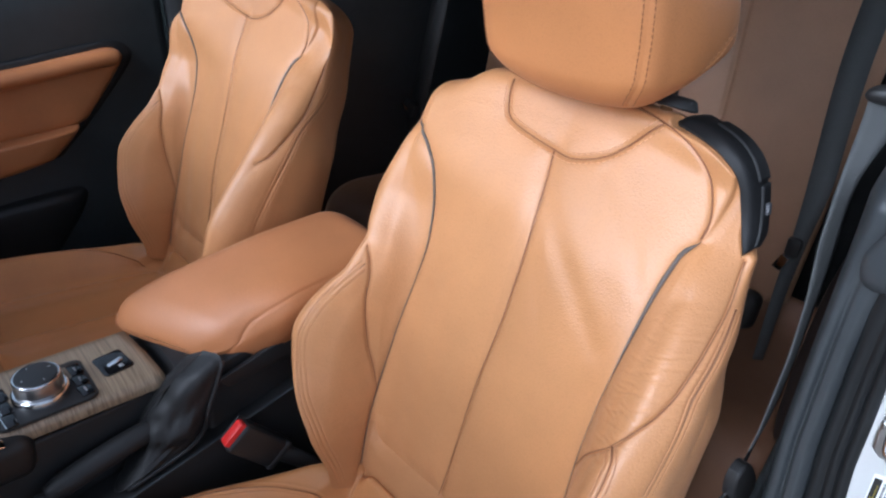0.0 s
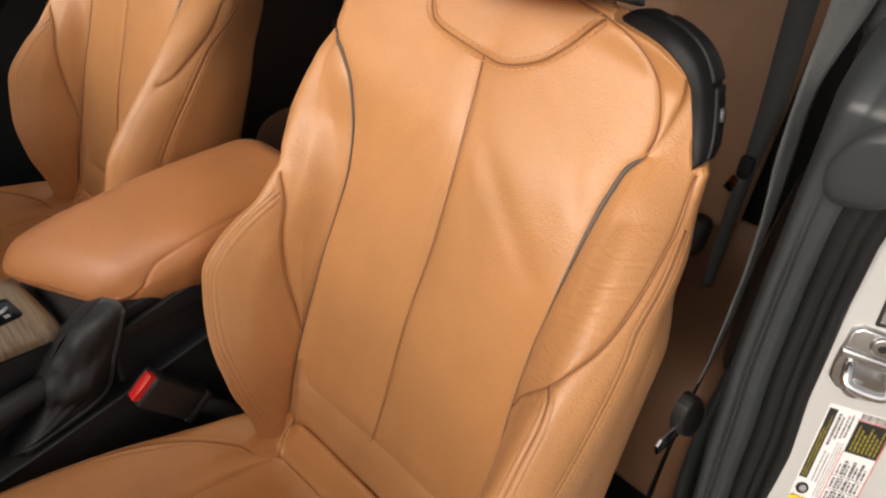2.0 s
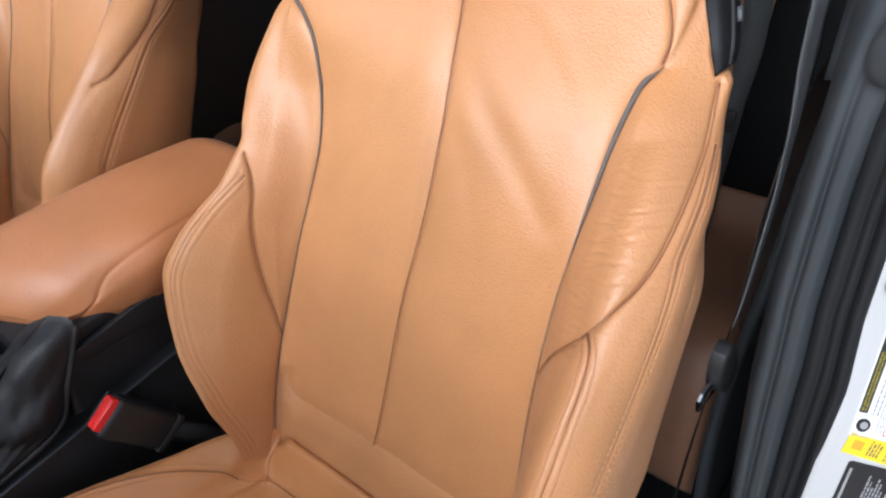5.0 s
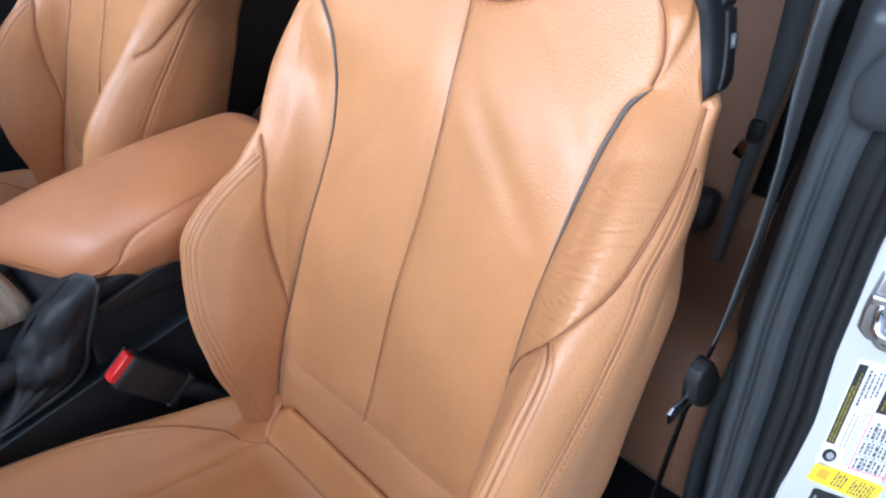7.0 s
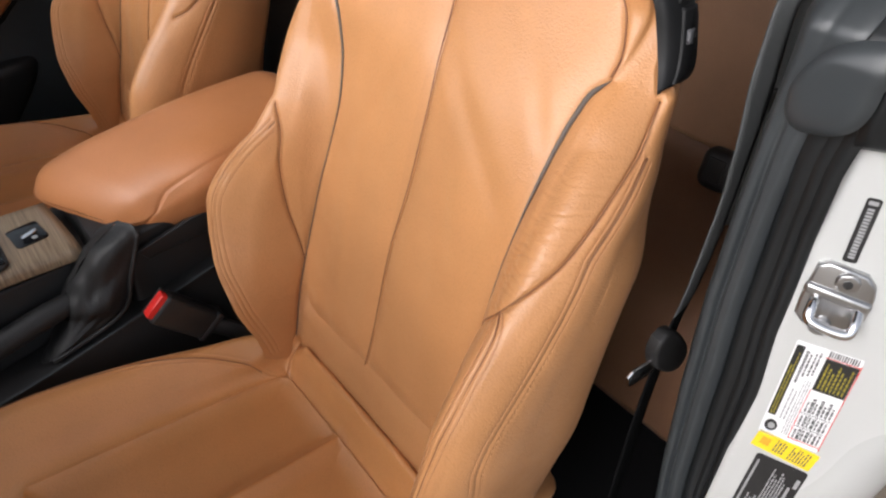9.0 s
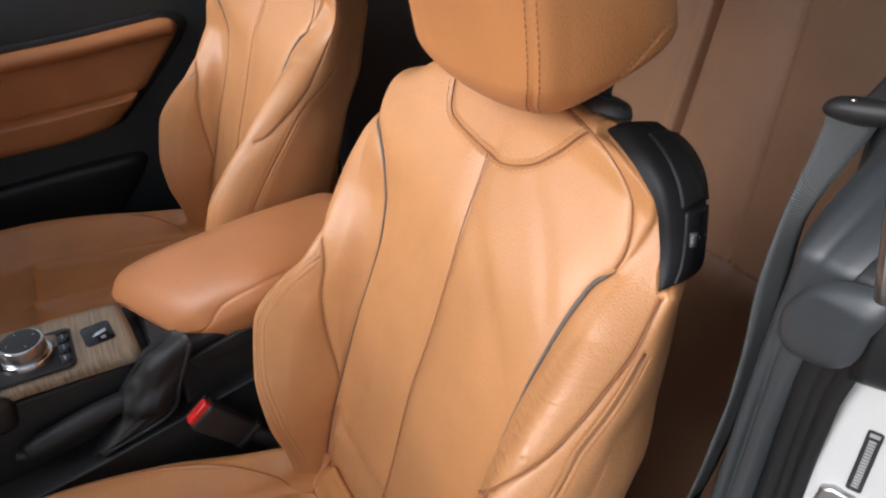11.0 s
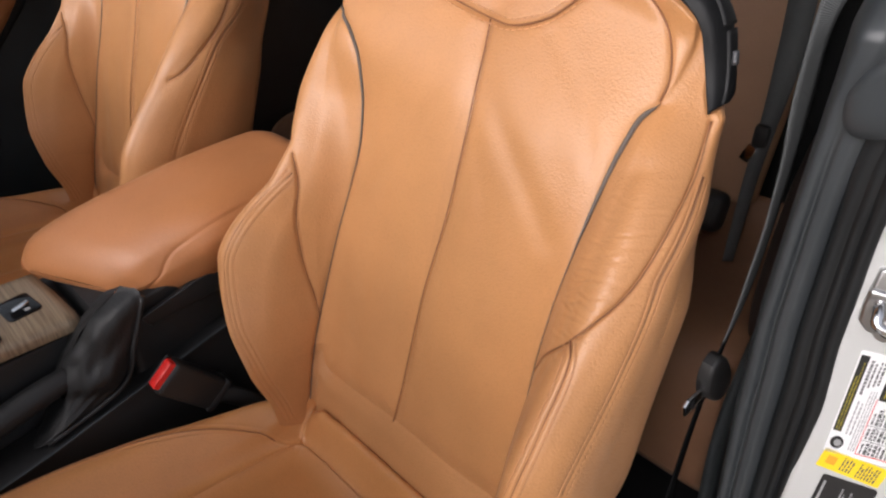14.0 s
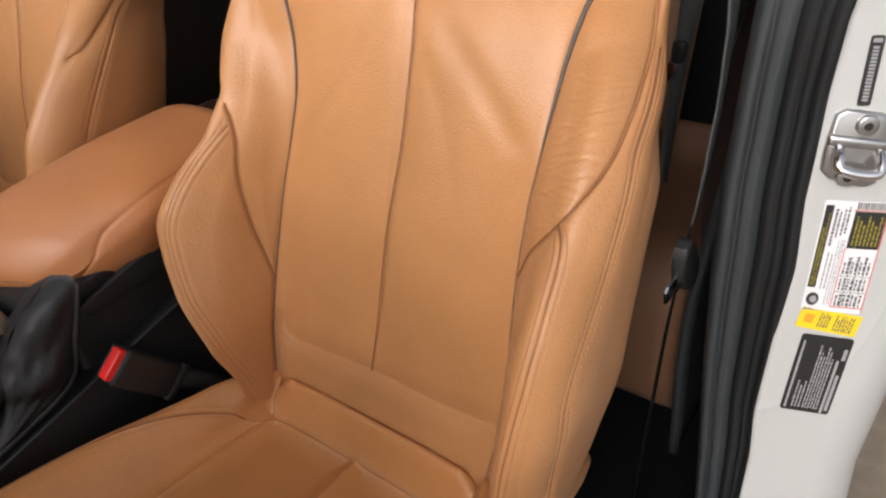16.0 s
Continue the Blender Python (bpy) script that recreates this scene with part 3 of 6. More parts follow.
def back_region(s, v, p):
    x, h, d = back_local(s, v)
    ax, a = np.abs(x), np.abs(s)
    edge = np.interp(h, [-0.12, -0.07, 0, 0.05, 0.12, 0.2, 0.25, 0.29, 0.33, 0.355, 0.378, 0.399, 0.413, 0.427, 0.443, 0.462, 0.480, 0.494, 0.503, 0.51, 0.53],
                     [0.14, 0.142, 0.148, 0.149, 0.146, 0.14, 0.139, 0.142, 0.146, 0.150, 0.155, 0.161, 0.168, 0.168, 0.163, 0.153, 0.136, 0.112, 0.085, 0.03, 0.0])
    tri = np.interp(h, [0.0, 0.165, 0.198, 0.222, 0.237, 0.274, 0.315, 0.36, 0.41, 0.5], [0.149, 0.149, 0.166, 0.185, 0.197, 0.219, 0.2225, 0.217, 0.206, 0.20])
    tri = np.where(x < 0, np.interp(h, [0.0, 0.064, 0.12, 0.175, 0.212, 0.238, 0.25, 0.28], [0.1535, 0.1535, 0.163, 0.168, 0.174, 0.186, 0.2, 0.3]), tri)
    edge = np.where(x < 0, np.interp(h, [-0.06, 0.0, 0.057, 0.125, 0.178, 0.243, 0.284, 0.334, 0.375, 0.398], [0.150, 0.155, 0.1535, 0.147, 0.141, 0.134, 0.131, 0.134, 0.138, 0.149]), edge)
    edge = np.where((x < 0) & (h > 0.398), np.interp(h, [0.398, 0.427, 0.447, 0.468, 0.490, 0.503, 0.509, 0.512, 0.53], [0.149, 0.197, 0.203, 0.198, 0.175, 0.14, 0.1, 0.06, 0.0]), edge)
    code = np.where(x < 0, 0, 1)
    code = np.where(h < np.interp(x, [-0.148, -0.142, -0.128, -0.1, -0.05, 0, 0.06, 0.12, 0.148], [0.012, -0.002, -0.009, -0.006, -0.002, 0.001, 0, -0.001, 0.004]), 3, code)
    ins = spline(INSERT_LINE, 6)
    poly = np.vstack([ins, [(-0.06, 0.53), (0.06, 0.53)]])
    code = np.where(inside(poly, x, h) & (ax < edge + 0.02), 2, code)
    out = (ax > edge) & (code != 2)
    code = np.where(out, np.where(x > 0, 4, 5), code)
    code = np.where(out & ((ax > tri) | (h < np.where(x > 0, 0.165, 0.064))), np.where(x > 0, 6, 7), code)
    code = np.where(a > np.where(x > 0, side_s(v, True), side_s(v)), np.where(x > 0, 8, 9), code)
    return np.where(a > 7.4, 10, code)


FOLDS = [([(0.018, 0.392), (0.045, 0.362), (0.08, 0.327), (0.125, 0.280)], -0.0024, 0.013), ([(0.062, 0.44), (0.098, 0.409), (0.123, 0.38), (0.142, 0.35)], -0.0014, 0.009), ([(0.030, 0.33), (0.060, 0.27), (0.082, 0.20)], -0.0012, 0.010),
         ([(-0.03, 0.36), (-0.06, 0.30), (-0.10, 0.25)], -0.0010, 0.011)]


def creases(s, v, p):
    """Worn folds across the outer bolster of the driver's seat."""
    out = np.zeros(len(s))
    x, h, d = back_local(s, v)
    m = smooth01((x - 0.158) / 0.02) * smooth01((0.235 - x) / 0.012) * smooth01((h - 0.195) / 0.03) * smooth01((0.375 - h) / 0.07) * (s > 0) * (s < 6)
    on = smooth01((3.2 - np.abs(s)) / 0.6)
    for fold, depth, width in FOLDS:
        ln = np.array([(a, b, 0.0) for a, b in spline(fold, 8)])
        q = np.stack([x, h, np.zeros_like(x)], 1)
        dd = near_line(q, ln, 0.05)
        out += on * depth * (np.exp(-(dd / width) ** 2) - 0.5 * np.exp(-(dd / (2.2 * width)) ** 2))
    wave = [0.0007 * noise.noise(Vector(c) * 13) + 0.00025 * noise.noise(Vector(c) * 42) for c in p]
    out += np.array(wave) * (np.abs(s) < 6.2)
    crease_rng = random.Random(11)
    ids = np.where(m > 0.02)[0]
    q = np.stack([x[ids], h[ids], np.zeros(len(ids))], 1)
    total = np.zeros(len(ids))
    for _ in range(46):
        cx, ch, ang = crease_rng.uniform(0.166, 0.216), crease_rng.uniform(0.215, 0.365), radians(crease_rng.uniform(4, 30))
        half, bend = crease_rng.uniform(0.007, 0.020), crease_rng.uniform(-0.003, 0.003)
        ln = np.array([(cx + k * half * math.cos(ang), ch + k * half * math.sin(ang) + bend * (1 - k * k), 0.0) for k in np.linspace(-1, 1, 7)])
        dd = near_line(q, ln, 0.012)
        along = np.clip(1 - (np.abs(q[:, 0] - cx) / (half + 0.004)) ** 2, 0, 1)
        total -= crease_rng.uniform(0.0003, 0.0009) * along * (np.exp(-(dd / 0.0015) ** 2) - 0.45 * np.exp(-(dd / 0.0045) ** 2))
    out[ids] += m[ids] * total
    return out


def seat_point(x, h, d):
    return BACK_O + np.array([x - 0.002, 0, 0]) + h * BACK_U + d * BACK_F


def thick(grid, t, inward=True):
    """A sheet made solid: its front, its back at t behind it, and the rims."""
    g = np.asarray(grid, float)
    a, b = g.shape[:2]
    back = g - grid_normals(g) * t
    v1, f1 = sheet(g)
    n = a * b
    k = np.arange(n).reshape(a, b)
    faces = f1.tolist() + (f1[:, ::-1] + n).tolist()
    for line in (k[0], k[-1][::-1], k[:, 0][::-1], k[:, -1]):
        for p, q in zip(line[:-1], line[1:]):
            faces.append((q, p, p + n, q + n))
    return np.vstack([v1, back.reshape(-1, 3)]), faces


HANDLE_FRONT = [(0.100, 0.502, -0.038), (0.139, 0.4945, -0.027), (0.163, 0.484, -0.026), (0.178, 0.471, -0.030), (0.186, 0.450, -0.037), (0.194, 0.430, -0.040), (0.204, 0.412, -0.037)]
HANDLE_FACE = [(0.108, 0.511, -0.046), (0.150, 0.503, -0.034), (0.174, 0.490, -0.032), (0.187, 0.472, -0.036), (0.195, 0.449, -0.042), (0.201, 0.430, -0.044), (0.206, 0.416, -0.041)]
HANDLE_CREST = [(0.112, 0.516, -0.074), (0.147, 0.509, -0.064), (0.171, 0.498, -0.060), (0.188, 0.480, -0.059), (0.198, 0.455, -0.059), (0.204, 0.434, -0.058), (0.206, 0.421, -0.053)]
HANDLE_REAR = [(0.100, 0.511, -0.100), (0.131, 0.506, -0.098), (0.156, 0.495, -0.093), (0.174, 0.477, -0.089), (0.187, 0.454, -0.086), (0.197, 0.433, -0.082), (0.199, 0.424, -0.076)]


def handle_grid(k0, k1, j0, j1, nk, nj, lift):
    edges = np.array([spline(e, 10) for e in (HANDLE_FRONT, HANDLE_FACE, HANDLE_CREST, HANDLE_REAR)])
    kk = np.linspace(k0, k1, nk) * (edges.shape[1] - 1)
    rows = []
    for k in kk:
        i = min(int(k), edges.shape[1] - 2)
        sec = edges[:, i] * (1 - (k - i)) + edges[:, i + 1] * (k - i)
        line = spline(sec, 12)
        jj = np.linspace(j0, j1, nj) * (len(line) - 1)
        rows.append([seat_point(*[np.interp(j, np.arange(len(line)), line[:, c]) for c in range(3)]) for j in jj])
    g = np.array(rows)
    n = grid_normals(g)
    if (n.reshape(-1, 3) @ np.array([0.6, -0.3, 0.7])).mean() < 0:
        g, n = g[:, ::-1], -n[:, ::-1]
    return g + grid_normals(g) * lift



def unit_recess(s, v, p):
    """The cover gives way under the shoulder unit."""
    g = handle_grid(0, 1, 0, 1, 60, 40, 0.0)
    n = grid_normals(g).reshape(-1, 3)
    g = g.reshape(-1, 3)
    q = p.copy()
    for i in np.where((s > 1.2) & (v > 0.38))[0]:
        j = ((g - p[i]) ** 2).sum(1).argmin()
        off = p[i] - g[j]
        over = off @ n[j]
        side = np.linalg.norm(off - over * n[j])
        push = over + 0.004 * np.clip(1 - side / 0.004, 0, 1)
        if push > 0 and over < 0.05 and side < 0.03:
            wide = 0.028 if (g[j] - BACK_O) @ BACK_F < -0.068 else 0.011
            q[i] = p[i] - n[j] * push * smooth01(1.0 - (side - 0.002) / wide)
    return q


def seat_backrest(seat, worn):
    fine = 1.75 if worn else 1.0
    L = seat_back_lines(worn)
    doubled = [key for key in ("doubler", "doublel", "sider", "sidel") if key in L]
    seams = []
    for nm in "rl":
        seams += [(back_place(*L["pip" + nm].T), 0.0042, 0.0038, 0.0022), (back_place(*L["shoulder" + nm].T), 0.0030, 0.0026, 0.0006), (back_place(*L["outer" + nm].T), 0.0034, 0.0024, 0.0022), (back_place(*L["side" + nm].T), 0.0018, 0.0022, 0.0)]
    seams += [(back_place(*L[key].T), 0.0022 if key == "doubler" else 0.0010, 0.0022, 0.0) for key in doubled if key[0] == "d"]
    for o in (0.0055, -0.0055):
        for key in doubled:
            seams.append((side_lines(back_place, L[key], [o])[0][0], 0.0009, 0.0018, 0.0))
    seams += [(back_place(*L["insert"].T), 0.0034, 0.0026, 0.0010), (back_place(*L["low"].T), 0.0016, 0.0036, 0.0042), (back_place(*L["mid"].T), 0.0030, 0.0024, 0.0034)]
    s_arr = np.concatenate([-np.linspace(9, 6.2, 16, endpoint=False), np.linspace(-6.2, 6.2, int(330 * fine)), np.linspace(6.2, 9, 17)[1:]])
    v_arr = np.concatenate([np.linspace(-0.11, 0.46, int(250 * fine), endpoint=False), 0.46 + (TOP_V - 0.46) * np.sin(np.linspace(0, np.pi / 2, 40))])
    upholster(seat, back_place, s_arr, v_arr, seams, back_region, NAMES_BACK, TAN, creases if worn else None, unit_recess if worn else None)
    for nm in "rl":
        sv = L["pip" + nm]
        ln, n = side_lines(back_place, sv, [0.0])[0]
        k = np.arange(len(ln)) / len(ln)
        rad = 0.0020 * smooth01(k / 0.08) * (1 - (0.9 if nm == "r" else 0.8) * smooth01((k - 0.2) / 0.35)) + 0.0002
        mesh_part("piping", *tube(ln - 0.0040 * n, rad), PIPING, seat, "dark brown piping in the seam")
    rows = side_lines(back_place, L["insert"], [0.005, -0.005])
    stitch_rows("stitching", [(p - 0.0003 * n, n) for p, n in rows], THREAD, seat)
    rows = []
    for key in doubled:
        rows += side_lines(back_place, L[key], [0.0055, -0.0055])
    seam_shade_tubes(back_place, [L["insert"]] + [L[key] for key in ["shoulderr", "shoulderl"] + doubled], seat)
    seam_shade_tubes(back_place, [L["mid"], L["outerr"], L["outerl"]], seat, r=0.0006)
    stitch_rows("stitching", [(p - 0.0010 * n, n) for p, n in rows], SELF_THREAD, seat, 0.0044, 0.0008, 0.0005)


# cushion: runs forward from the backrest, v metres ahead of it
def cushion_controls(v):
    w = pchip([-0.08, 0.0, 0.06, 0.12, 0.2, 0.3, 0.45, 0.52], [0.165, 0.182, 0.200, 0.220, 0.245, 0.258, 0.262, 0.258], v)
    cp = pchip([-0.08, -0.02, 0.03, 0.06, 0.1, 0.2, 0.3, 0.4, 0.52], [0.012, 0.040, 0.056, 0.058, 0.056, 0.054, 0.054, 0.048, 0.034], v)
    fr = 0.55 + 0.3 * smooth01((0.08 - v) / 0.06)
    pc = pchip([-0.08, 0.03, 0.2, 0.35, 0.52], [0.13, 0.135, 0.146, 0.150, 0.152], v)
    z = np.zeros_like(v)
    return np.stack([np.stack(q, -1) for q in (
        (z, z), (pc * 0.5, z), (pc, z), (pc + (w - pc) * 0.32, cp * fr), (pc + (w - pc) * 0.62, cp), (w - 0.012, cp * 0.75),
        (w, cp * 0.2 - 0.02), (w - 0.004, z - 0.09), (w - 0.03, z - 0.13), (z, z - 0.13))], 1)


CUSH_END = 0.515


def cushion_place(s, v):
    s, v = np.asarray(s, float), np.asarray(v, float)
    q = half_section(cushion_controls(v), s)
    x, d = q[:, 0], q[:, 1]
    c = np.sqrt(np.clip(1 - np.clip((v - 0.44) / (CUSH_END - 0.44), 0, 1) ** 2.2, 0, 1))
    d = -0.075 + (d + 0.075) * c
    base = 0.381 + 0.085 * np.clip(v, 0, 1) + 0.054 * smooth01((0.029 - v) / 0.027) * (1 - smooth01((np.abs(x) - 0.118) / 0.044)) - 0.07 * smooth01((-0.0005 - v) / 0.024)
    return np.stack([x, -v + 0.35 * (x * x) * smooth01((v - 0.3) / 0.2) * 0.6, base + d], 1)


def cush_sv(xv):
    tab = np.linspace(0, 6, 240)
    out = []
    for x, v in xv:
        xs = np.maximum.accumulate(half_section(cushion_controls(np.full(240, v)), tab)[:, 0])
        out.append((math.copysign(np.interp(abs(x), xs, tab), x), v))
    return np.array(out)


CUSH_SIDE = [(0.120, 0.030), (0.132, 0.036), (0.138, 0.06), (0.145, 0.2), (0.149, 0.325), (0.147, 0.345), (0.13, 0.35)]
CUSH_DOUBLE = [(0.140, 0.045), (0.160, 0.075), (0.188, 0.13), (0.214, 0.20), (0.228, 0.27), (0.232, 0.34), (0.228, 0.46)]
CUSH_CORNER = [(0.137, 0.033), (0.150, -0.02), (0.16, -0.05)]


def seat_cushion(seat):
    L = {}
    for sg, nm in ((1, "r"), (-1, "l")):
        for key, ln in (("side", CUSH_SIDE), ("double", CUSH_DOUBLE), ("corner", CUSH_CORNER)):
            L[key + nm] = cush_sv([(sg * x, v) for x, v in spline(ln, 10)])
    L["rear"] = cush_sv([(x, 0.030) for x in np.linspace(-0.12, 0.12, 30)])
    L["front"] = cush_sv([(x, 0.35) for x in np.linspace(-0.13, 0.13, 30)])
    L["mid"] = np.stack([np.zeros(40), np.linspace(0.03, 0.35, 40)], 1)
    seams = [(cushion_place(*L[k].T), 0.0035, 0.003, 0.005) for k in ("front", "sider", "sidel")] + [(cushion_place(*L["rear"].T), 0.0045, 0.0035, 0.006)]
    seams += [(cushion_place(*L["mid"].T), 0.0035, 0.004, 0.010)]
    for nm in "rl":
        seams += [(cushion_place(*L["double" + nm].T), 0.0022, 0.0022, 0.0008), (cushion_place(*L["corner" + nm].T), 0.0025, 0.003, 0.002)]
        seams += [(ln, 0.0009, 0.0018, 0.0) for ln, _ in side_lines(cushion_place, L["double" + nm], [0.0055, -0.0055])]

    def region(s, v, p):
        ax = np.abs(p[:, 0])
        edge = np.interp(v, [-0.1, 0.03, 0.06, 0.2, 0.325, 0.52], [0.16, 0.134, 0.138, 0.145, 0.149, 0.15])
        dbl = np.interp(v, [0.0, 0.035, 0.07, 0.13, 0.2, 0.27, 0.34, 0.52], [0.140, 0.140, 0.16, 0.188, 0.214, 0.228, 0.232, 0.228])
        code = np.where(p[:, 0] < 0, 0, 1)
        code = np.where(v < 0.03, 2, code)
        code = np.where(v > 0.35, 3, code)
        code = np.where(ax > edge, np.where(p[:, 0] < 0, 4, 5), code)
        return np.where((ax > dbl) | (np.abs(s) > 5), np.where(p[:, 0] < 0, 6, 7), code)

    names = [("cushion_panel", ""), ("cushion_panel", ""), ("rear_roll", ""), ("thigh_panel", ""), ("cushion_bolster", ""), ("cushion_bolster", ""), ("cushion_side", ""), ("cushion_side", "")]
    s_arr = np.concatenate([-np.linspace(9, 6.2, 10, endpoint=False), np.linspace(-6.2, 6.2, 380), np.linspace(6.2, 9, 11)[1:]])
    v_arr = np.concatenate([np.linspace(-0.08, 0.44, 300, endpoint=False), 0.44 + (CUSH_END - 0.44) * np.sin(np.linspace(0, np.pi / 2, 30))])
    upholster(seat, cushion_place, s_arr, v_arr, seams, region, names, TAN_SEAT)
    seam_shade_tubes(cushion_place, list(L.values()), seat)
    rows = []
    for nm in "rl":
        rows += side_lines(cushion_place, L["double" + nm], [0.0055, -0.0055])
    stitch_rows("stitching", [(p - 0.0010 * n, n) for p, n in rows], SELF_THREAD, seat, 0.0044, 0.0008, 0.0005)


# headrest: v up from its lower edge
HEAD_LO, HEAD_HI = 0.497, 0.715


def head_local(s, v):
    s, v = np.asarray(s, float), np.asarray(v, float)
    t = (v - HEAD_LO) / (HEAD_HI - HEAD_LO)
    f = pchip([0, 0.2, 0.5, 0.8, 1.0], [0.050, 0.070, 0.096, 0.106, 0.10], t)
    w = pchip([0, 0.12, 0.35, 0.6, 1.0], [0.86, 0.97, 1.0, 0.97, 0.86], t)
    z = np.zeros_like(v)
    ctrl = np.stack([np.stack(q, -1) for q in (
        (z, f), (0.050 * w, f - 0.001), (0.095 * w, f - 0.008), (0.108 * w, f - 0.034), (0.114 * w, f - 0.072), (0.111 * w, f - 0.112), (0.080 * w, f - 0.130), (z, f - 0.135))], 1)
    q = half_section(ctrl, s)
    x, d = q[:, 0], q[:, 1]
    lo = np.sqrt(np.clip(1 - np.clip(1 - t / 0.10, 0, 1) ** 2, 0, 1))
    hi = np.sqrt(np.clip(1 - np.clip((t - 0.75) / 0.25, 0, 1) ** 2.2, 0, 1))
    c = (0.55 + 0.45 * lo) * np.where(t < 0.5, 1, 0.25 + 0.75 * hi)
    mid = f - 0.065
    d2 = mid + (d - mid) * c
    x2 = x * (0.8 + 0.2 * lo) * (0.55 + 0.45 * hi)
    h = v + 0.085 * (np.clip(f - d, 0, 1) / 0.13) ** 1.9 * (1 - np.clip(t, 0, 1)) ** 1.3
    h = h - 0.02 * (x / 0.12) ** 2 * smooth01((t - 0.6) / 0.4) + 0.012 * (x / 0.12) ** 2 * (1 - smooth01(t / 0.5))
    return x2 + 0.010, h, d2


HEAD = {"raised": 0.0}


def head_place(s, v):
    x, h, d = head_local(s, v)
    h = h + HEAD["raised"]
    return BACK_O + x[:, None] * np.array([1.0, 0, 0]) + h[:, None] * BACK_U + d[:, None] * BACK_F


def seat_headrest(seat):
    head = mesh_part("headrest", *tube([(0, 0.18, 1.0), (0, 0.18, 1.02)], 0.03), BLACK, seat, "tan leather headrest with dark double stitching")
    vv = np.linspace(HEAD_LO + 0.002, HEAD_HI - 0.004, 60)
    seams, rows = [], []
    for sg in (1, -1):
        sv = np.stack([np.full(60, sg * 2.0), vv], 1)
        seams.append((head_place(*sv.T), 0.002, 0.002, 0.0008))
        rows += side_lines(head_place, sv, [0.0045, -0.0045])
    low = []
    for sg in (1, -1):
        sv = spline([(sg * a, b) for a, b in ((3.2, 0.504), (3.61, 0.506), (3.88, 0.511), (4.12, 0.520), (4.39, 0.529), (4.68, 0.538), (4.91, 0.541), (5.2, 0.541))], 5)
        seams.append((head_place(*sv.T), 0.0016, 0.002, 0.0))
        low += side_lines(head_place, sv, [0.003, -0.003])

    def region(s, v, p):
        return np.where(np.abs(s) < 2, 0, np.where(np.abs(s) > 5.4, 3, np.where(s < 0, 1, 2)))

    s_arr = np.linspace(-7, 7, 260)
    v_arr = HEAD_LO + (HEAD_HI - HEAD_LO) * (0.5 - 0.5 * np.cos(np.linspace(0, np.pi, 130)))
    upholster(head, head_place, s_arr, v_arr, seams, region, [("front_panel", ""), ("side_panel", ""), ("side_panel", ""), ("rear_panel", "")], TAN_HEAD)
    ring = head_place(np.linspace(-7, 7, 120), np.full(120, HEAD_LO))
    mid = ring.mean(0) - 0.016 * BACK_U
    under = np.array([mid + (ring - mid) * k - 0.010 * BACK_U * (1 - k * k) * (k < 1) for k in (0.02, 0.3, 0.6, 0.85, 1.0)])
    mesh_part("underside", *sheet(under), TAN_HEAD, head)
    stitch_rows("stitching", [(p - 0.0005 * n, n) for p, n in rows], DARK_THREAD, head, 0.0034, 0.0020, 0.00034)
    stitch_rows("stitching", [(p - 0.0004 * n, n) for p, n in low], THREAD, head, 0.0034, 0.0018, 0.0004)
    for x in (-0.075, 0.083):
        p0 = BACK_O + np.array([x, 0, 0]) + 0.49 * BACK_U - 0.040 * BACK_F
        p1 = p0 + 0.16 * BACK_U + 0.012 * BACK_F
        mesh_part("headrest_post", *tube([p0, p1], 0.006, 16), CHROME, seat, "chrome headrest post")
        rot = Vector(BACK_U).to_track_quat("Z", "Y").to_matrix().to_4x4()
        collar = part("post_collar", cyl(0.024, 0.019, 0.012, Matrix.Translation(p0 + 0.030 * BACK_U - 0.001 * BACK_F) @ rot @ Matrix.Diagonal((1.25, 0.9, 1, 1)), 32, 0.004), BLACK, seat, "black plastic post collar")
        part("release_button", box((0.010, 0.012, 0.007), Matrix.Translation(p0 + np.array([0.02, 0, 0]) + 0.031 * BACK_U) @ rot, 0.002), BLACK, collar)


def front_seat(worn):
    seat = thing("front_seat", (0, -0.15, 0.2), "tan leather sport seat with padded side bolsters", "car seat", "front seats")
    seat_backrest(seat, worn)
    seat_cushion(seat)
    seat_headrest(seat)
    part("seat_base", box((0.42, 0.40, 0.10), Matrix.Translation((0, -0.2, 0.25)), 0.02, 3), BLACK, seat, "black plastic seat base")
    for x in (-0.2, 0.2):
        part("seat_rail", box((0.03, 0.48, 0.05), Matrix.Translation((x, -0.2, 0.185)), 0.004), BLACK, seat)
    return seat


driver_seat = front_seat(True)
lever = mesh_part("release_unit", *thick(handle_grid(0, 1, 0, 1, 40, 30, 0.001), 0.012), MATT, driver_seat, "black plastic shoulder unit with a fold lever")
mesh_part("fold_lever", *thick(handle_grid(0.09, 0.51, 0.46, 1.0, 30, 22, 0.0032), 0.006), MATT, lever)
mesh_part("switch_block", *thick(handle_grid(0.535, 0.985, 0.50, 1.0, 20, 16, 0.0030), 0.006), MATT, lever)
mesh_part("seat_switch", *thick(handle_grid(0.635, 0.705, 0.555, 0.625, 4, 4, 0.0060), 0.004), plain("grey_switch", (0.07, 0.07, 0.075), 0.4), lever, "small grey rocker switch")
for j, flip in ((0.67, 1), (0.85, -1)):
    a = handle_grid(0.655, 0.685, j, j + 0.035, 3, 3, 0.0040)
    tri = np.array([a[0, 1], a[2, 1], a[1, 2] if flip < 0 else a[1, 0]])
    mesh_part("arrow_mark", tri, [(0, 1, 2)], MARK, lever, "white arrow mark", smooth=False)

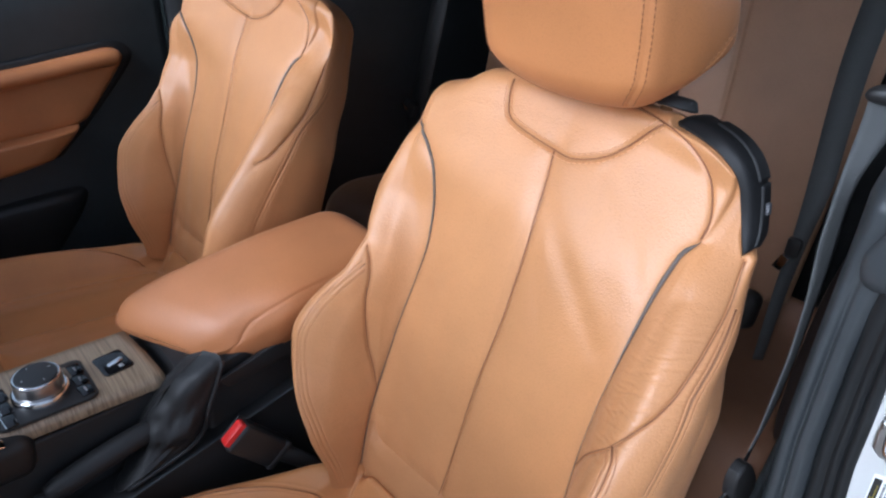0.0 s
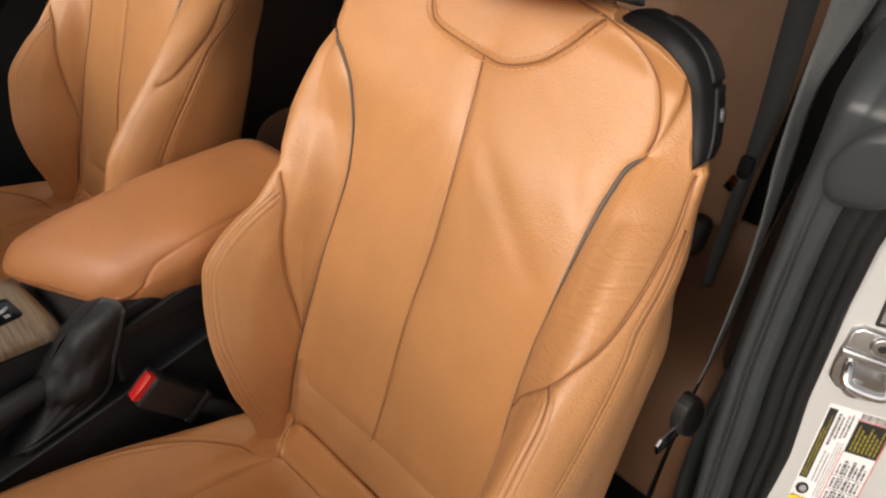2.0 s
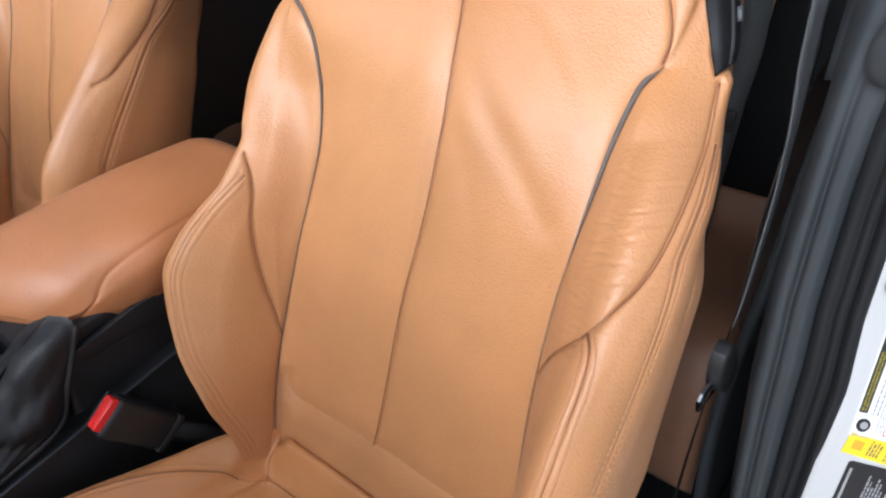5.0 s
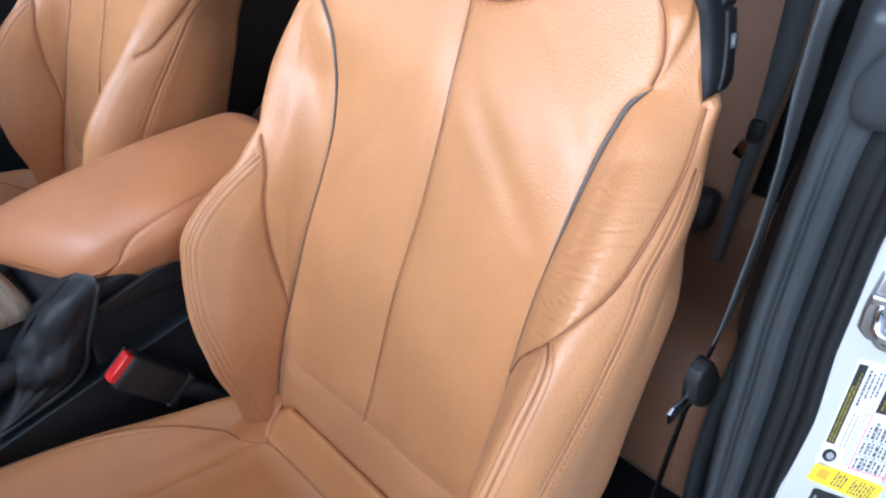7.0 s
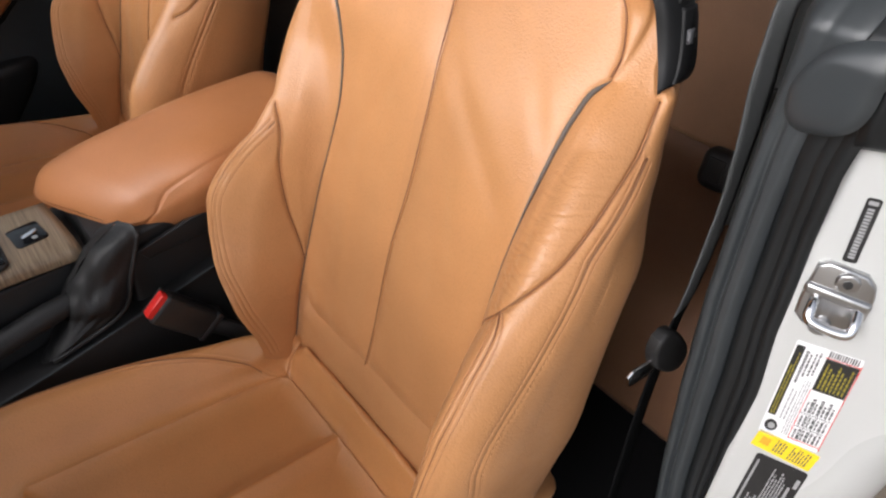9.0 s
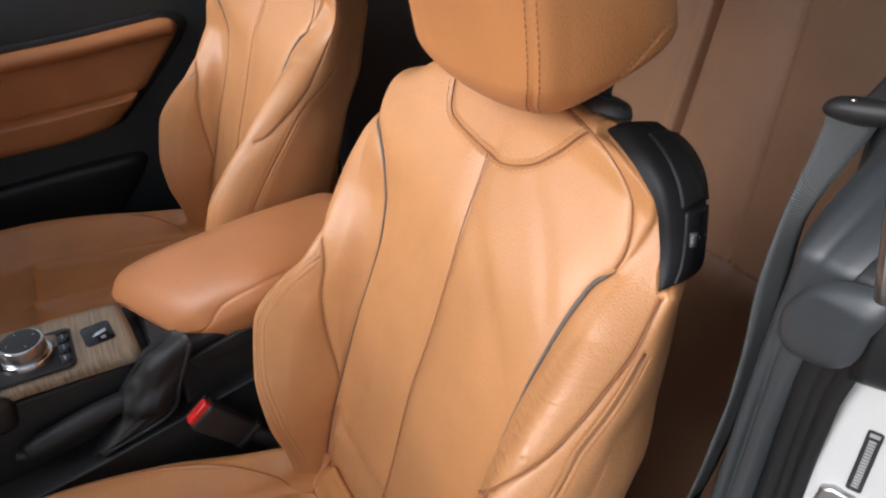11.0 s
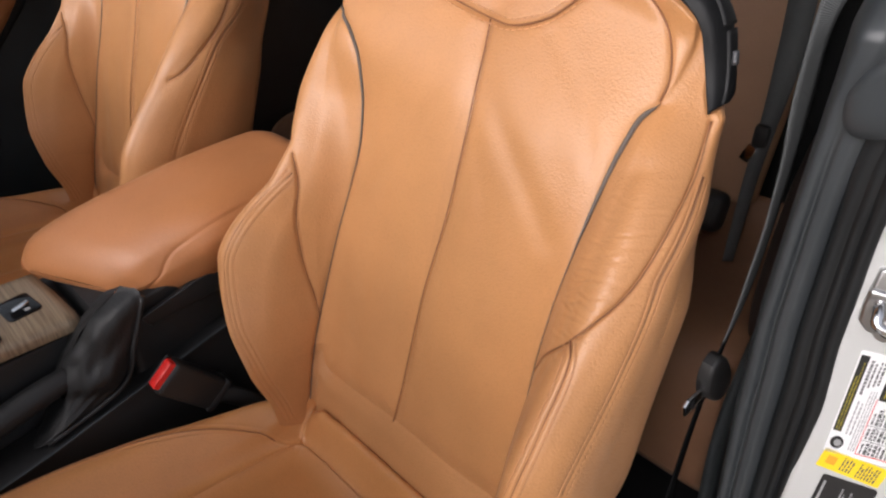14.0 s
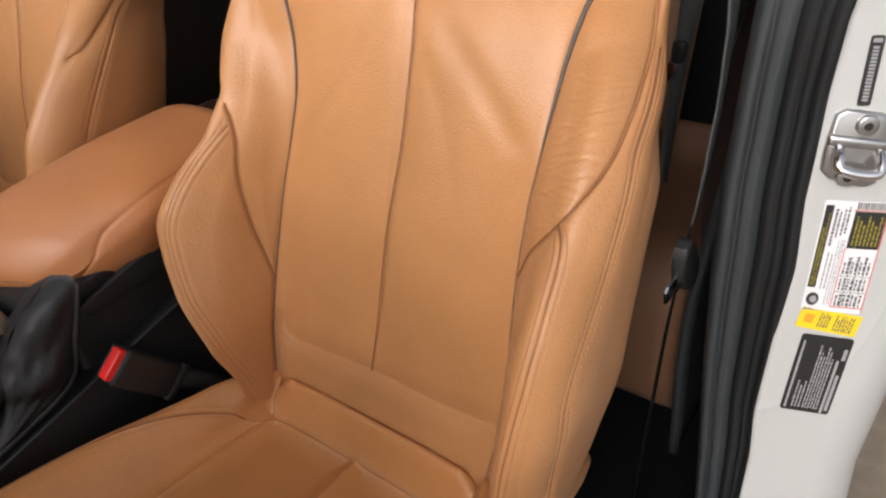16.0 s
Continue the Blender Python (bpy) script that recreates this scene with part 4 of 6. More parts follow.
INNER["slim"], INNER["lift"], HEAD["raised"] = 0.18, 0.037, 0.022
passenger_seat = front_seat(False)
INNER["slim"], INNER["lift"], HEAD["raised"] = 0.0, 0.019, 0.0
passenger_seat.location.x -= SEAT_GAP
passenger_seat.location.y += 0.016
passenger_seat.location.z += 0.016


# ---- centre console ----
CX = -0.365
console = thing("centre_console", (CX, -0.2, 0.2), "black centre console with wood trim between the front seats", "console")


def arm_controls(v):
    t = v
    w = pchip([0, 0.06, 0.2, 0.5, 0.8, 1.0], [0.078, 0.090, 0.096, 0.098, 0.098, 0.09], t)
    zt = pchip([0, 0.1, 0.3, 0.6, 1.0], [0.612, 0.632, 0.654, 0.672, 0.680], t)
    zb = pchip([0, 0.2, 0.6, 1.0], [0.564, 0.564, 0.588, 0.602], t)
    z = np.zeros_like(v)
    return np.stack([np.stack(q, -1) for q in ((z, zt), (w * 0.5, zt - 0.002), (w * 0.82, zt - 0.012), (w * 0.96, zt - 0.029), (w * 0.99, (zt + zb) / 2 - 0.004), (w * 0.94, zb + 0.013), (w * 0.80, zb + 0.001), (z, zb))], 1)


def arm_place(s, v):
    s, v = np.asarray(s, float), np.asarray(v, float)
    q = half_section(arm_controls(v), s)
    e = np.sqrt(np.clip(1 - np.clip(1 - v / 0.12, 0, 1) ** 3.0, 0, 1)) * np.sqrt(np.clip(1 - np.clip((v - 0.86) / 0.14, 0, 1) ** 2, 0, 1))
    c = 0.02 + 0.98 * e
    zm = 0.586 + 0.04 * v
    z = zm + (q[:, 1] - zm) * c
    x = q[:, 0] * (0.66 + 0.34 * e)
    y = -0.200 + 0.375 * v + (x + 0.06) * 0.50 * (1 - smooth01(v / 0.6))
    return np.stack([CX + x - 0.016 * (1 - smooth01(v / 0.5)), y, z], 1)


vv = np.linspace(0.02, 0.97, 90)
arm_s = pchip([0.02, 0.045, 0.09, 0.14, 0.2, 0.5, 0.97], [6.0, 5.0, 3.7, 2.8, 2.5, 2.42, 2.42], vv)
arm_lines = [np.stack([sg * arm_s, vv], 1) for sg in (1, -1)]
arm_seams = [(arm_place(*ln.T), 0.0022, 0.0022, 0.0014) for ln in arm_lines]
armrest = upholster(console, arm_place, np.linspace(-7, 7, 150), 0.5 - 0.5 * np.cos(np.linspace(0, np.pi, 140)), arm_seams, lambda s, v, p: np.zeros(len(s), int), [("armrest", "padded tan leather armrest lid")], TAN_ARM)["armrest"]
def slab(name, lo, hi, mat, label, kind="structure", category=""):
    lo, hi = np.array(lo, float), np.array(hi, float)
    ob = part(name, box(tuple(hi - lo), Matrix.Translation(Vector((lo + hi) / 2)), 0.0), mat)
    return tagged(ob, label, category or name.split("_")[0], kind=kind)

# ---- centre console ----
def yz_block(name, outline, x0, x1, mat, parent, r=0.006, label=""):
    """A side outline in y, z pushed through from x0 to x1."""
    m = Matrix(((0, 0, 1, x0), (1, 0, 0, 0), (0, 1, 0, 0), (0, 0, 0, 1)))
    return part(name, prism(outline, x1 - x0, m, r, 3), mat, parent, label)


part_body = yz_block("console_body", [(-1.0, 0.17), (-0.15, 0.17), (-0.165, 0.552), (-0.60, 0.545), (-1.0, 0.50)], -0.462, -0.322, BLACK_SOFT, console)
yz_block("console_side", [(-1.0, 0.17), (0.30, 0.17), (0.30, 0.56), (-0.046, 0.505), (-0.27, 0.451), (-0.6, 0.39), (-1.0, 0.36)], -0.318, -0.266, BLACK, console, 0.004)
yz_block("side_ledge", [(-0.9, 0.352), (-0.6, 0.39), (-0.27, 0.451), (-0.046, 0.505), (0.12, 0.532), (0.12, 0.5295), (-0.046, 0.5025), (-0.27, 0.4485), (-0.6, 0.3875)], -0.268, -0.2640, TRIM, console, 0.001, "grey edge strip along the console")
yz_block("console_rear", [(-0.155, 0.17), (0.24, 0.17), (0.24, 0.60), (0.10, 0.592), (-0.08, 0.572), (-0.15, 0.555)], -0.450, -0.285, BLACK, console, 0.012)
yz_block("armrest_base", [(-0.12, 0.545), (0.12, 0.567), (0.20, 0.572), (0.20, 0.60), (0.10, 0.598), (-0.06, 0.580), (-0.13, 0.562)], -0.283, -0.277, BLACK, console, 0.002)

yz_block("armrest_plinth", [(-0.176, 0.553), (-0.04, 0.556), (-0.04, 0.590), (-0.168, 0.576)], -0.440, -0.288, BLACK, console, 0.006)
# wood trim plate
rows = []
for y in np.linspace(-0.62, -0.183, 40):
    bow = 0.004 * math.sin((y + 0.62) * 6)
    rows.append([(x, y + 0.10 * (x + 0.33), z + bow) for x, z in spline([(-0.318, 0.553), (-0.3195, 0.565), (-0.329, 0.573), (-0.36, 0.5765), (-0.40, 0.577), (-0.44, 0.574), (-0.452, 0.560)], 5)])
g = np.array(rows)
mesh_part("wood_trim", *thick(g[:, ::-1], 0.006), WOOD, console, "open-pore brown wood trim plate")
# controller
KX, KY, KZ = -0.366, -0.313, 0.582
knob = part("controller", cyl(0.033, 0.031, 0.010, Matrix.Translation((KX, KY, KZ + 0.002)), 48, 0.002), CHROME, console, "round controller knob with a black top")
part("knob_ring", cyl(0.0275, 0.0265, 0.018, Matrix.Translation((KX, KY, KZ + 0.016)), 48, 0.002), STEEL, knob, "knurled silver ring")
part("knob_top", cyl(0.0245, 0.0235, 0.003, Matrix.Translation((KX, KY, KZ + 0.0262)), 48, 0.0008), INK, knob, "matt black touch pad")
part("knob_rim", cyl(0.0268, 0.0262, 0.003, Matrix.Translation((KX, KY, KZ + 0.0248)), 48, 0.001), CHROME, knob)
for a in (0, 90, 180, 270):
    part("knob_mark", box((0.0022, 0.0008, 0.0004), Matrix.Translation((KX, KY, KZ + 0.0279)) @ pose(0, 0, 0, 0, 0, a + 20) @ Matrix.Translation((0.017, 0, 0)), 0), MARK, knob)
for i in range(3):
    q = part("menu_button", box((0.026, 0.013, 0.004), Matrix.Translation((KX - 0.016 + 0.026 * (i - 0.2), KY - 0.040, KZ - 0.001)) @ pose(0, 0, 0, 0, 0, 6), 0.0015), GLOSS, console, "black menu key")
    part("menu_button", box((0.0225, 0.015, 0.003), Matrix.Translation((KX - 0.02 + 0.0235 * i, KY + 0.043, KZ - 0.001)) @ pose(0, 0, 0, 0, 0, 6), 0.0015), GLOSS, console, "black menu key")
    part("key_mark", box((0.009, 0.0022, 0.0004), Matrix.Translation((KX - 0.02 + 0.0235 * i, KY + 0.043, KZ + 0.0007)) @ pose(0, 0, 0, 0, 0, 6), 0), GREY_INK, q)
    part("key_line", box((0.028, 0.0012, 0.0006), Matrix.Translation((KX - 0.016 + 0.026 * (i - 0.2), KY - 0.047, KZ + 0.001)) @ pose(0, 0, 0, 0, 0, 6), 0), CHROME, q)
part("control_panel", prism(rounded(0.088, 0.11, 0.012), 0.004, Matrix.Translation((KX + 0.0, KY, 0.5765)), 0.0015), BLACK, console)
# roof switch
bez = part("roof_switch", prism(rounded(0.046, 0.038, 0.006), 0.004, Matrix.Translation((-0.374, -0.228, 0.5768)) @ pose(0, 0, 0, 0, 0, 8), 0.0015), GLOSS, console, "gloss black switch with a silver rocker")
part("rocker", box((0.007, 0.020, 0.003), Matrix.Translation((-0.371, -0.226, 0.5815)) @ pose(0, 0, 0, 12, 0, 8), 0.001), CHROME, bez)
part("switch_mark", box((0.006, 0.006, 0.0004), Matrix.Translation((-0.361, -0.2215, 0.5810)) @ pose(0, 0, 0, 0, 0, 8), 0), GREY_INK, bez)
# gear selector
gear = part("gear_selector", box((0.07, 0.13, 0.06), Matrix.Translation((-0.335, -0.405, 0.548)) @ pose(0, 0, 0, -8, 0, 6), 0.018, 4), BLACK, console, "black gear selector with a silver plate")
part("silver_plate", box((0.012, 0.07, 0.004), Matrix.Translation((-0.306, -0.40, 0.577)) @ pose(0, 0, 0, -8, 25, 6), 0.002), CHROME, gear)

# parking brake
brake = thing("parking_brake", (-0.30, -0.2, 0.47), "black leather parking brake lever with a loose boot", "hand brake")
path = spline([(-0.300, -0.345, 0.4835), (-0.300, -0.30, 0.496), (-0.300, -0.25, 0.508), (-0.300, -0.215, 0.514)], 8)
rad = 0.0135 * (0.75 + 0.25 * smooth01(np.linspace(0, 1, len(path)) / 0.15)) + 0.002 * np.sin(np.linspace(0.4, 3.0, len(path)))
mesh_part("grip", *tube(path, rad, 20), BOOT, brake, "smooth black leather grip")
part("release_button", cyl(0.0075, 0.006, 0.014, Matrix.Translation((-0.300, -0.352, 0.4815)) @ pose(0, 0, 0, 74, 0, 0), 20, 0.002), BLACK, brake)
mesh_part("grip_seam", *tube(path[2:-2] + np.array([0.0125, 0, 0.006]), 0.0008, 6), BLACK, brake)
BASE = spline([(-0.297, -0.135, 0.603), (-0.272, -0.124, 0.597), (-0.271, -0.148, 0.540), (-0.271, -0.175, 0.490), (-0.273, -0.262, 0.462), (-0.295, -0.275, 0.455), (-0.320, -0.235, 0.480), (-0.322, -0.200, 0.535), (-0.318, -0.160, 0.585), (-0.297, -0.135, 0.603)], 10)
turns = np.interp(np.linspace(0, 9, len(BASE)), range(10), np.radians([90, 60, 20, -15, -60, -90, -150, -190, -235, -270]))
secs = []
for k in np.linspace(0, 1, 40):
    row = []
    for m, (b, a) in enumerate(zip(BASE, turns)):
        ring = np.array([-0.300 + 0.0165 * math.cos(a), -0.226 + 0.006 * math.sin(a), 0.5085 + 0.0165 * math.sin(a)])
        out = np.array([math.cos(a), -0.35, 0.5 * math.sin(a)])
        body = math.sin(min(1.0, 1.05 * k) * np.pi) ** 0.8
        fold = 0.0045 * math.sin(5.2 * a + 2.2 * k + 1.4 * noise.noise(Vector((a * 0.8, k * 2, 4)))) + 0.0035 * noise.noise(Vector((a * 1.9, k * 4.5, 9)))
        crease = 0.003 * math.sin(26 * k + 3 * a) * math.exp(-(k / 0.25) ** 2)
        row.append(ring + (b - ring) * k ** 0.9 + out * (body * (0.010 + fold) + crease * body))
    secs.append(row)
g = np.array(secs)
mesh_part("boot", *sheet(g), BOOT, brake, "creased black leather boot")
frame_line = spline([(-0.272, -0.122, 0.594), (-0.269, -0.147, 0.540), (-0.269, -0.174, 0.490), (-0.271, -0.265, 0.460)], 8)
mesh_part("boot_frame", *tube(frame_line, 0.003, 8), BLACK, brake)

# belt buckle between the seat and the console
buckle = thing("seat_belt_buckle", (-0.22, -0.09, 0.44), "black seat belt buckle with a red release button", "buckle")
bm_rot = Matrix.Translation((-0.227, -0.114, 0.484)) @ look((0, 0, 0), (-0.012, -0.6, 0.72)).to_3x3().to_4x4()
part("housing", box((0.024, 0.044, 0.086), bm_rot @ Matrix.Translation((0, 0, 0.005)), 0.006, 3), BLACK, buckle)
part("release_button", box((0.015, 0.036, 0.018), bm_rot @ Matrix.Translation((-0.001, 0.001, -0.036)), 0.003, 2), RED, buckle, "red release button")
part("slot", box((0.0035, 0.038, 0.012), bm_rot @ Matrix.Translation((0.0105, 0.001, -0.036)), 0.001), BLACK, buckle)
part("collar", box((0.027, 0.047, 0.012), bm_rot @ Matrix.Translation((0, 0, 0.045)), 0.004, 2), BLACK, buckle)
mesh_part("stalk", *tube(spline([(-0.222, -0.085, 0.452), (-0.212, -0.055, 0.425), (-0.20, -0.02, 0.38), (-0.20, 0.03, 0.30), (-0.20, 0.05, 0.22)], 6), 0.014, 10, 0.5), BLACK, buckle)

# ---- door pillar: painted jamb, seal, trim ----
PJ = np.array([0.345, 0.213, 0.75])
J1 = np.array([0.92542, 0.37551, 0.05090])
J2 = np.array([-0.08347, 0.07098, 0.99398])
JN = np.array([0.36964, -0.92410, 0.09703])
SEAL_R = ([0.10, 0.42, 0.475, 0.64, 0.70, 0.79, 0.85, 0.885, 0.92, 0.96, 1.05], [0.372, 0.357, 0.350, 0.345, 0.338, 0.333, 0.333, 0.338, 0.352, 0.365, 0.37])
SEAL_L = ([0.10, 0.38, 0.5, 0.6, 0.7, 0.8, 0.87, 0.95, 1.05], [0.335, 0.300, 0.284, 0.273, 0.266, 0.264, 0.263, 0.262, 0.266])


def jamb_y(x, z):
    return 0.213 + 0.105 * (z - 0.75) + 0.40 * (x - 0.345)


rows = []
for z in np.linspace(0.10, 0.905, 70):
    x0 = np.interp(z, *SEAL_R) - 0.004
    edge = np.interp(z, [0.10, 0.25, 0.40, 0.50, 0.60, 0.70, 0.80, 0.905], [0.46, 0.425, 0.410, 0.412, 0.420, 0.445, 0.47, 0.48])
    row = [(x, jamb_y(x, z), z) for x in np.linspace(x0, edge, 16)]
    xe, ye = row[-1][0], row[-1][1]
    for a in np.linspace(0.1, 1.45, 12):
        r = 0.035
        row.append((xe + r * math.sin(a), ye + 0.4 * r * math.sin(a) + r * 1.1 * (1 - math.cos(a)), z))
    xl, yl = row[-1][0], row[-1][1]
    for q, back in ((0.1, 0.03), (0.4, 0.11), (1.0, 0.13), (1.6, 0.15)):
        row.append((xl - back, yl + q, z))
    rows.append(row)
g = np.array(rows)
jamb = mesh_part("wall_jamb", *thick(g, 0.004), WHITE)
tagged(jamb, "cream white painted door jamb with rounded outer edge", "door jamb", kind="structure")
# sill
rows = []
for y in np.linspace(-1.1, 0.24, 24):
    rows.append([(x, y, z) for x, z in spline([(0.33, 0.16), (0.345, 0.30), (0.37, 0.335), (0.41, 0.335), (0.45, 0.30), (0.47, 0.22), (0.45, 0.12)], 5)])
mesh = mesh_part("wall_sill", *thick(np.array(rows), 0.004), WHITE)
tagged(mesh, "cream white painted door sill", "door sill", kind="structure")

# seal and pillar trim, one behind the other
def band(u0, u1, n, prof):
    rows = []
    for z in np.concatenate([np.linspace(0.12, 0.90, 60), np.linspace(0.905, 1.03, 26)]):
        xr, xl = np.interp(z, *SEAL_R), np.interp(z, *SEAL_L)
        lean = max(0.0, z - 0.935)
        row = []
        for u in np.linspace(u0, u1, n):
            x = xr + (xl - xr) * u
            y = 0.203 + np.interp(u, *prof) * (1 - 0.85 * smooth01((z - 0.76) / 0.14) * (u < 0.8)) - 0.006 * smooth01((z - 0.76) / 0.14) * (u < 0.8) + 0.06 * (z - 0.7) * (z < 0.9) + 0.012 * min(1, max(0, (z - 0.7) / 0.2)) * (z >= 0.9) + 1.6 * lean ** 1.15
            row.append((x, y, z))
        rows.append(row)
    return np.array(rows)


uu = np.linspace(0, 0.46, 60)
yy = 0.003 - 0.0055 * np.sin(np.clip(uu / 0.17, 0, 1) * np.pi) ** 0.7 * (uu < 0.17) - 0.0022 * np.sin(np.clip((uu - 0.17) / 0.12, 0, 1) * np.pi) - 0.003 * np.sin(np.clip((uu - 0.29) / 0.17, 0, 1) * np.pi)
g = band(0.0, 0.46, 60, (uu, yy))
seal = mesh_part("door_seal", *thick(g[:, ::-1], 0.004), RUBBER)
tagged(seal, "ribbed black rubber door seal on the pillar", "door seal", kind="structure")
ut = np.linspace(0.46, 1.0, 50)
yt = 0.003 - 0.010 * np.sin(np.clip((ut - 0.46) / 0.10, 0, 1) * np.pi / 2) + 0.006 * np.exp(-((ut - 0.70) / 0.035) ** 2) + 0.030 * np.clip((ut - 0.80) / 0.2, 0, 1) ** 2
g = band(0.46, 1.0, 50, (ut, yt))
turn = g[:, -1:] + np.array([(-0.003, 0.03, 0), (0.0, 0.08, 0), (0.012, 0.16, 0), (0.03, 0.30, 0)])[None]
g = np.concatenate([g, turn], 1)
ptrim = mesh_part("wall_pillar_trim", *thick(g[:, ::-1], 0.004), TRIM)
tagged(ptrim, "charcoal textured plastic pillar trim", "pillar trim", kind="structure")
# pad at the trim's head
rows = []
for a in np.linspace(0.02, 1, 16):
    row = []
    for b in np.linspace(0, 2 * np.pi, 41):
        ca, sa = math.cos(b), math.sin(b)
        sx = 0.027 * (abs(ca) ** 0.7) * math.copysign(1, ca) * a
        sz = 0.033 * (abs(sa) ** 0.7) * math.copysign(1, sa) * a
        x, z = 0.311 + sx + 0.35 * sz * (sz > 0), 0.907 + sz + 0.25 * sx
        row.append((x, 0.2005 - 0.006 * (1 - a ** 6) + 0.3 * max(0, z - 0.925) - 0.004, z))
    rows.append(row)
pad = mesh_part("trim_pad", *sheet(np.array(rows)), TRIM, ptrim, "soft charcoal plastic pad")
# rubber cap over the painted jamb and window edge
rows = []
for k in np.linspace(0, 1, 26):
    z = 0.868 + 0.095 * k
    row = []
    for x in np.linspace(0.332, 0.50, 20):
        zz = z + 0.014 * (1 - k) * math.sin((x - 0.332) * 12) - 0.06 * (x - 0.34) * (1 - k)
        row.append((x, jamb_y(x, zz) - 0.010 - 0.014 * math.sin(min(1, k * 1.1) * np.pi) ** 0.6 + 0.16 * max(0, k - 0.55) ** 1.5, zz))
    rows.append(row)
cap = mesh_part("seal_cap", *thick(np.array(rows), 0.006), RUBBER)
tagged(cap, "black rubber seal cap over the white jamb", "seal cap", kind="structure")
# window edge strips
wb, wt = np.array([0.333, 0.196, 0.938]), np.array([0.248, 0.196, 1.30])
qw = thing("window_quarter", tuple(wb), "rear side window with a bright metal front edge", "window", kind="structure")
strip = []
for k in np.linspace(0, 1, 20):
    c = wb + (wt - wb) * k
    strip.append([c + np.array(o) for o in ((-0.003, 0.012, 0), (-0.002, 0.001, 0), (0.001, -0.002, 0), (0.005, -0.002, 0), (0.0065, 0.000, 0), (0.0075, 0.0015, 0), (0.0085, 0.0, 0), (0.0095, -0.001, 0))])
mesh_part("edge_strip", *thick(np.array(strip), 0.002), ALU, qw, "brushed metal window edge strip")
strip = []
for k in np.linspace(0, 1, 20):
    c = wb + (wt - wb) * k
    strip.append([c + np.array(o) for o in ((0.0095, -0.001, 0), (0.012, -0.002, 0), (0.016, -0.001, 0), (0.018, 0.004, 0), (0.018, 0.02, 0))])
mesh_part("glass_edge", *thick(np.array(strip), 0.002), plain("pale_rubber_edge", (0.55, 0.55, 0.52), 0.35), qw, "pale translucent glass edge")
pane = part("pane", box((0.004, 0.50, 0.39), Matrix.Translation((0.300, 0.47, 1.12)) @ pose(0, 0, 0, 0, -13.2, 0), 0.0005, 1), GLASS, qw)
pane.visible_shadow = False

# striker
JM = Matrix(((J1[0], J2[0], JN[0], PJ[0]), (J1[1], J2[1], JN[1], PJ[1]), (J1[2], J2[2], JN[2], PJ[2]), (0, 0, 0, 1)))


def on_jamb(u, v, lift=0.0, turn=0.0):
    return JM @ pose(u, v, lift, 0, 0, turn)


striker = thing("door_striker", tuple(PJ), "bright steel door striker bolted to the white jamb", "striker")
plate = [(-0.003, 0.026), (0.004, 0.030), (0.030, 0.026), (0.037, 0.018), (0.039, 0.008), (0.038, -0.018), (0.034, -0.030), (0.026, -0.034), (0.0, -0.027), (-0.007, -0.019), (-0.007, -0.004)]
part("plate", prism(plate, 0.006, on_jamb(0, 0), 0.0025, 3), STEEL, striker)
part("ridge", box((0.046, 0.009, 0.007), on_jamb(0.016, 0.004, 0.006, -8), 0.003, 3), STEEL, striker)
loop = spline([(0.003, 0.000, 0.004), (0.002, -0.006, 0.014), (0.003, -0.013, 0.019), (0.016, -0.017, 0.020), (0.029, -0.017, 0.019), (0.032, -0.010, 0.014), (0.032, -0.002, 0.004)], 8)
mesh_part("loop", *tube([np.array(JM @ Vector(p)) for p in loop], 0.0042, 14), CHROME, striker, "polished steel loop")
for u, v in ((0.019, 0.018), (0.012, -0.024)):
    bolt = part("bolt", cyl(0.0085, 0.0075, 0.004, on_jamb(u, v, 0.0075), 28, 0.001), STEEL, striker)
    part("socket", cyl(0.0035, 0.0035, 0.0012, on_jamb(u, v, 0.0096), 6), INK, bolt)


def sticker(name, outline_or_size, u, v, mat, label, turn=-2.0, r=0.002):
    w, h = outline_or_size
    ob = part(name, prism(rounded(w, h, r), 0.0006, on_jamb(u, v, 0.0003, turn), 0), mat)
    return tagged(ob, label, "label")


def bars(parent, u, v, turn, rows, mat, depth=0.0012):
    """Plain bars for small print: rows of (x, y, width, height) about the sticker's middle."""
    for x, y, w, h in rows:
        part("print_bar", box((w, h, 0.0003), on_jamb(u, v, depth, turn) @ Matrix.Translation((x, y, 0)), 0), mat, parent, smooth=False)


rng = random.Random(5)


def small_print(parent, u, v, turn, columns, mat, depth=0.0012):
    """Unreadable print: columns of (x, low, high, width) broken into word-long dashes."""
    verts, faces = [], []
    m = on_jamb(u, v, depth, turn)
    for x, low, high, w in columns:
        y = low
        while y < high - 0.0008:
            end = min(high, y + rng.uniform(0.0018, 0.0052))
            k, half = len(verts), w * rng.uniform(0.36, 0.5)
            verts += [tuple(m @ Vector(c)) for c in ((x - half, y, 0.0001), (x + half, y, 0.0001), (x + half, end, 0.0001), (x - half, end, 0.0001))]
            faces.append((k, k + 1, k + 2, k + 3))
            y = end + rng.uniform(0.0006, 0.0012)
    mesh_part("small_print", verts, faces, mat, parent, smooth=False, kind="stuff")


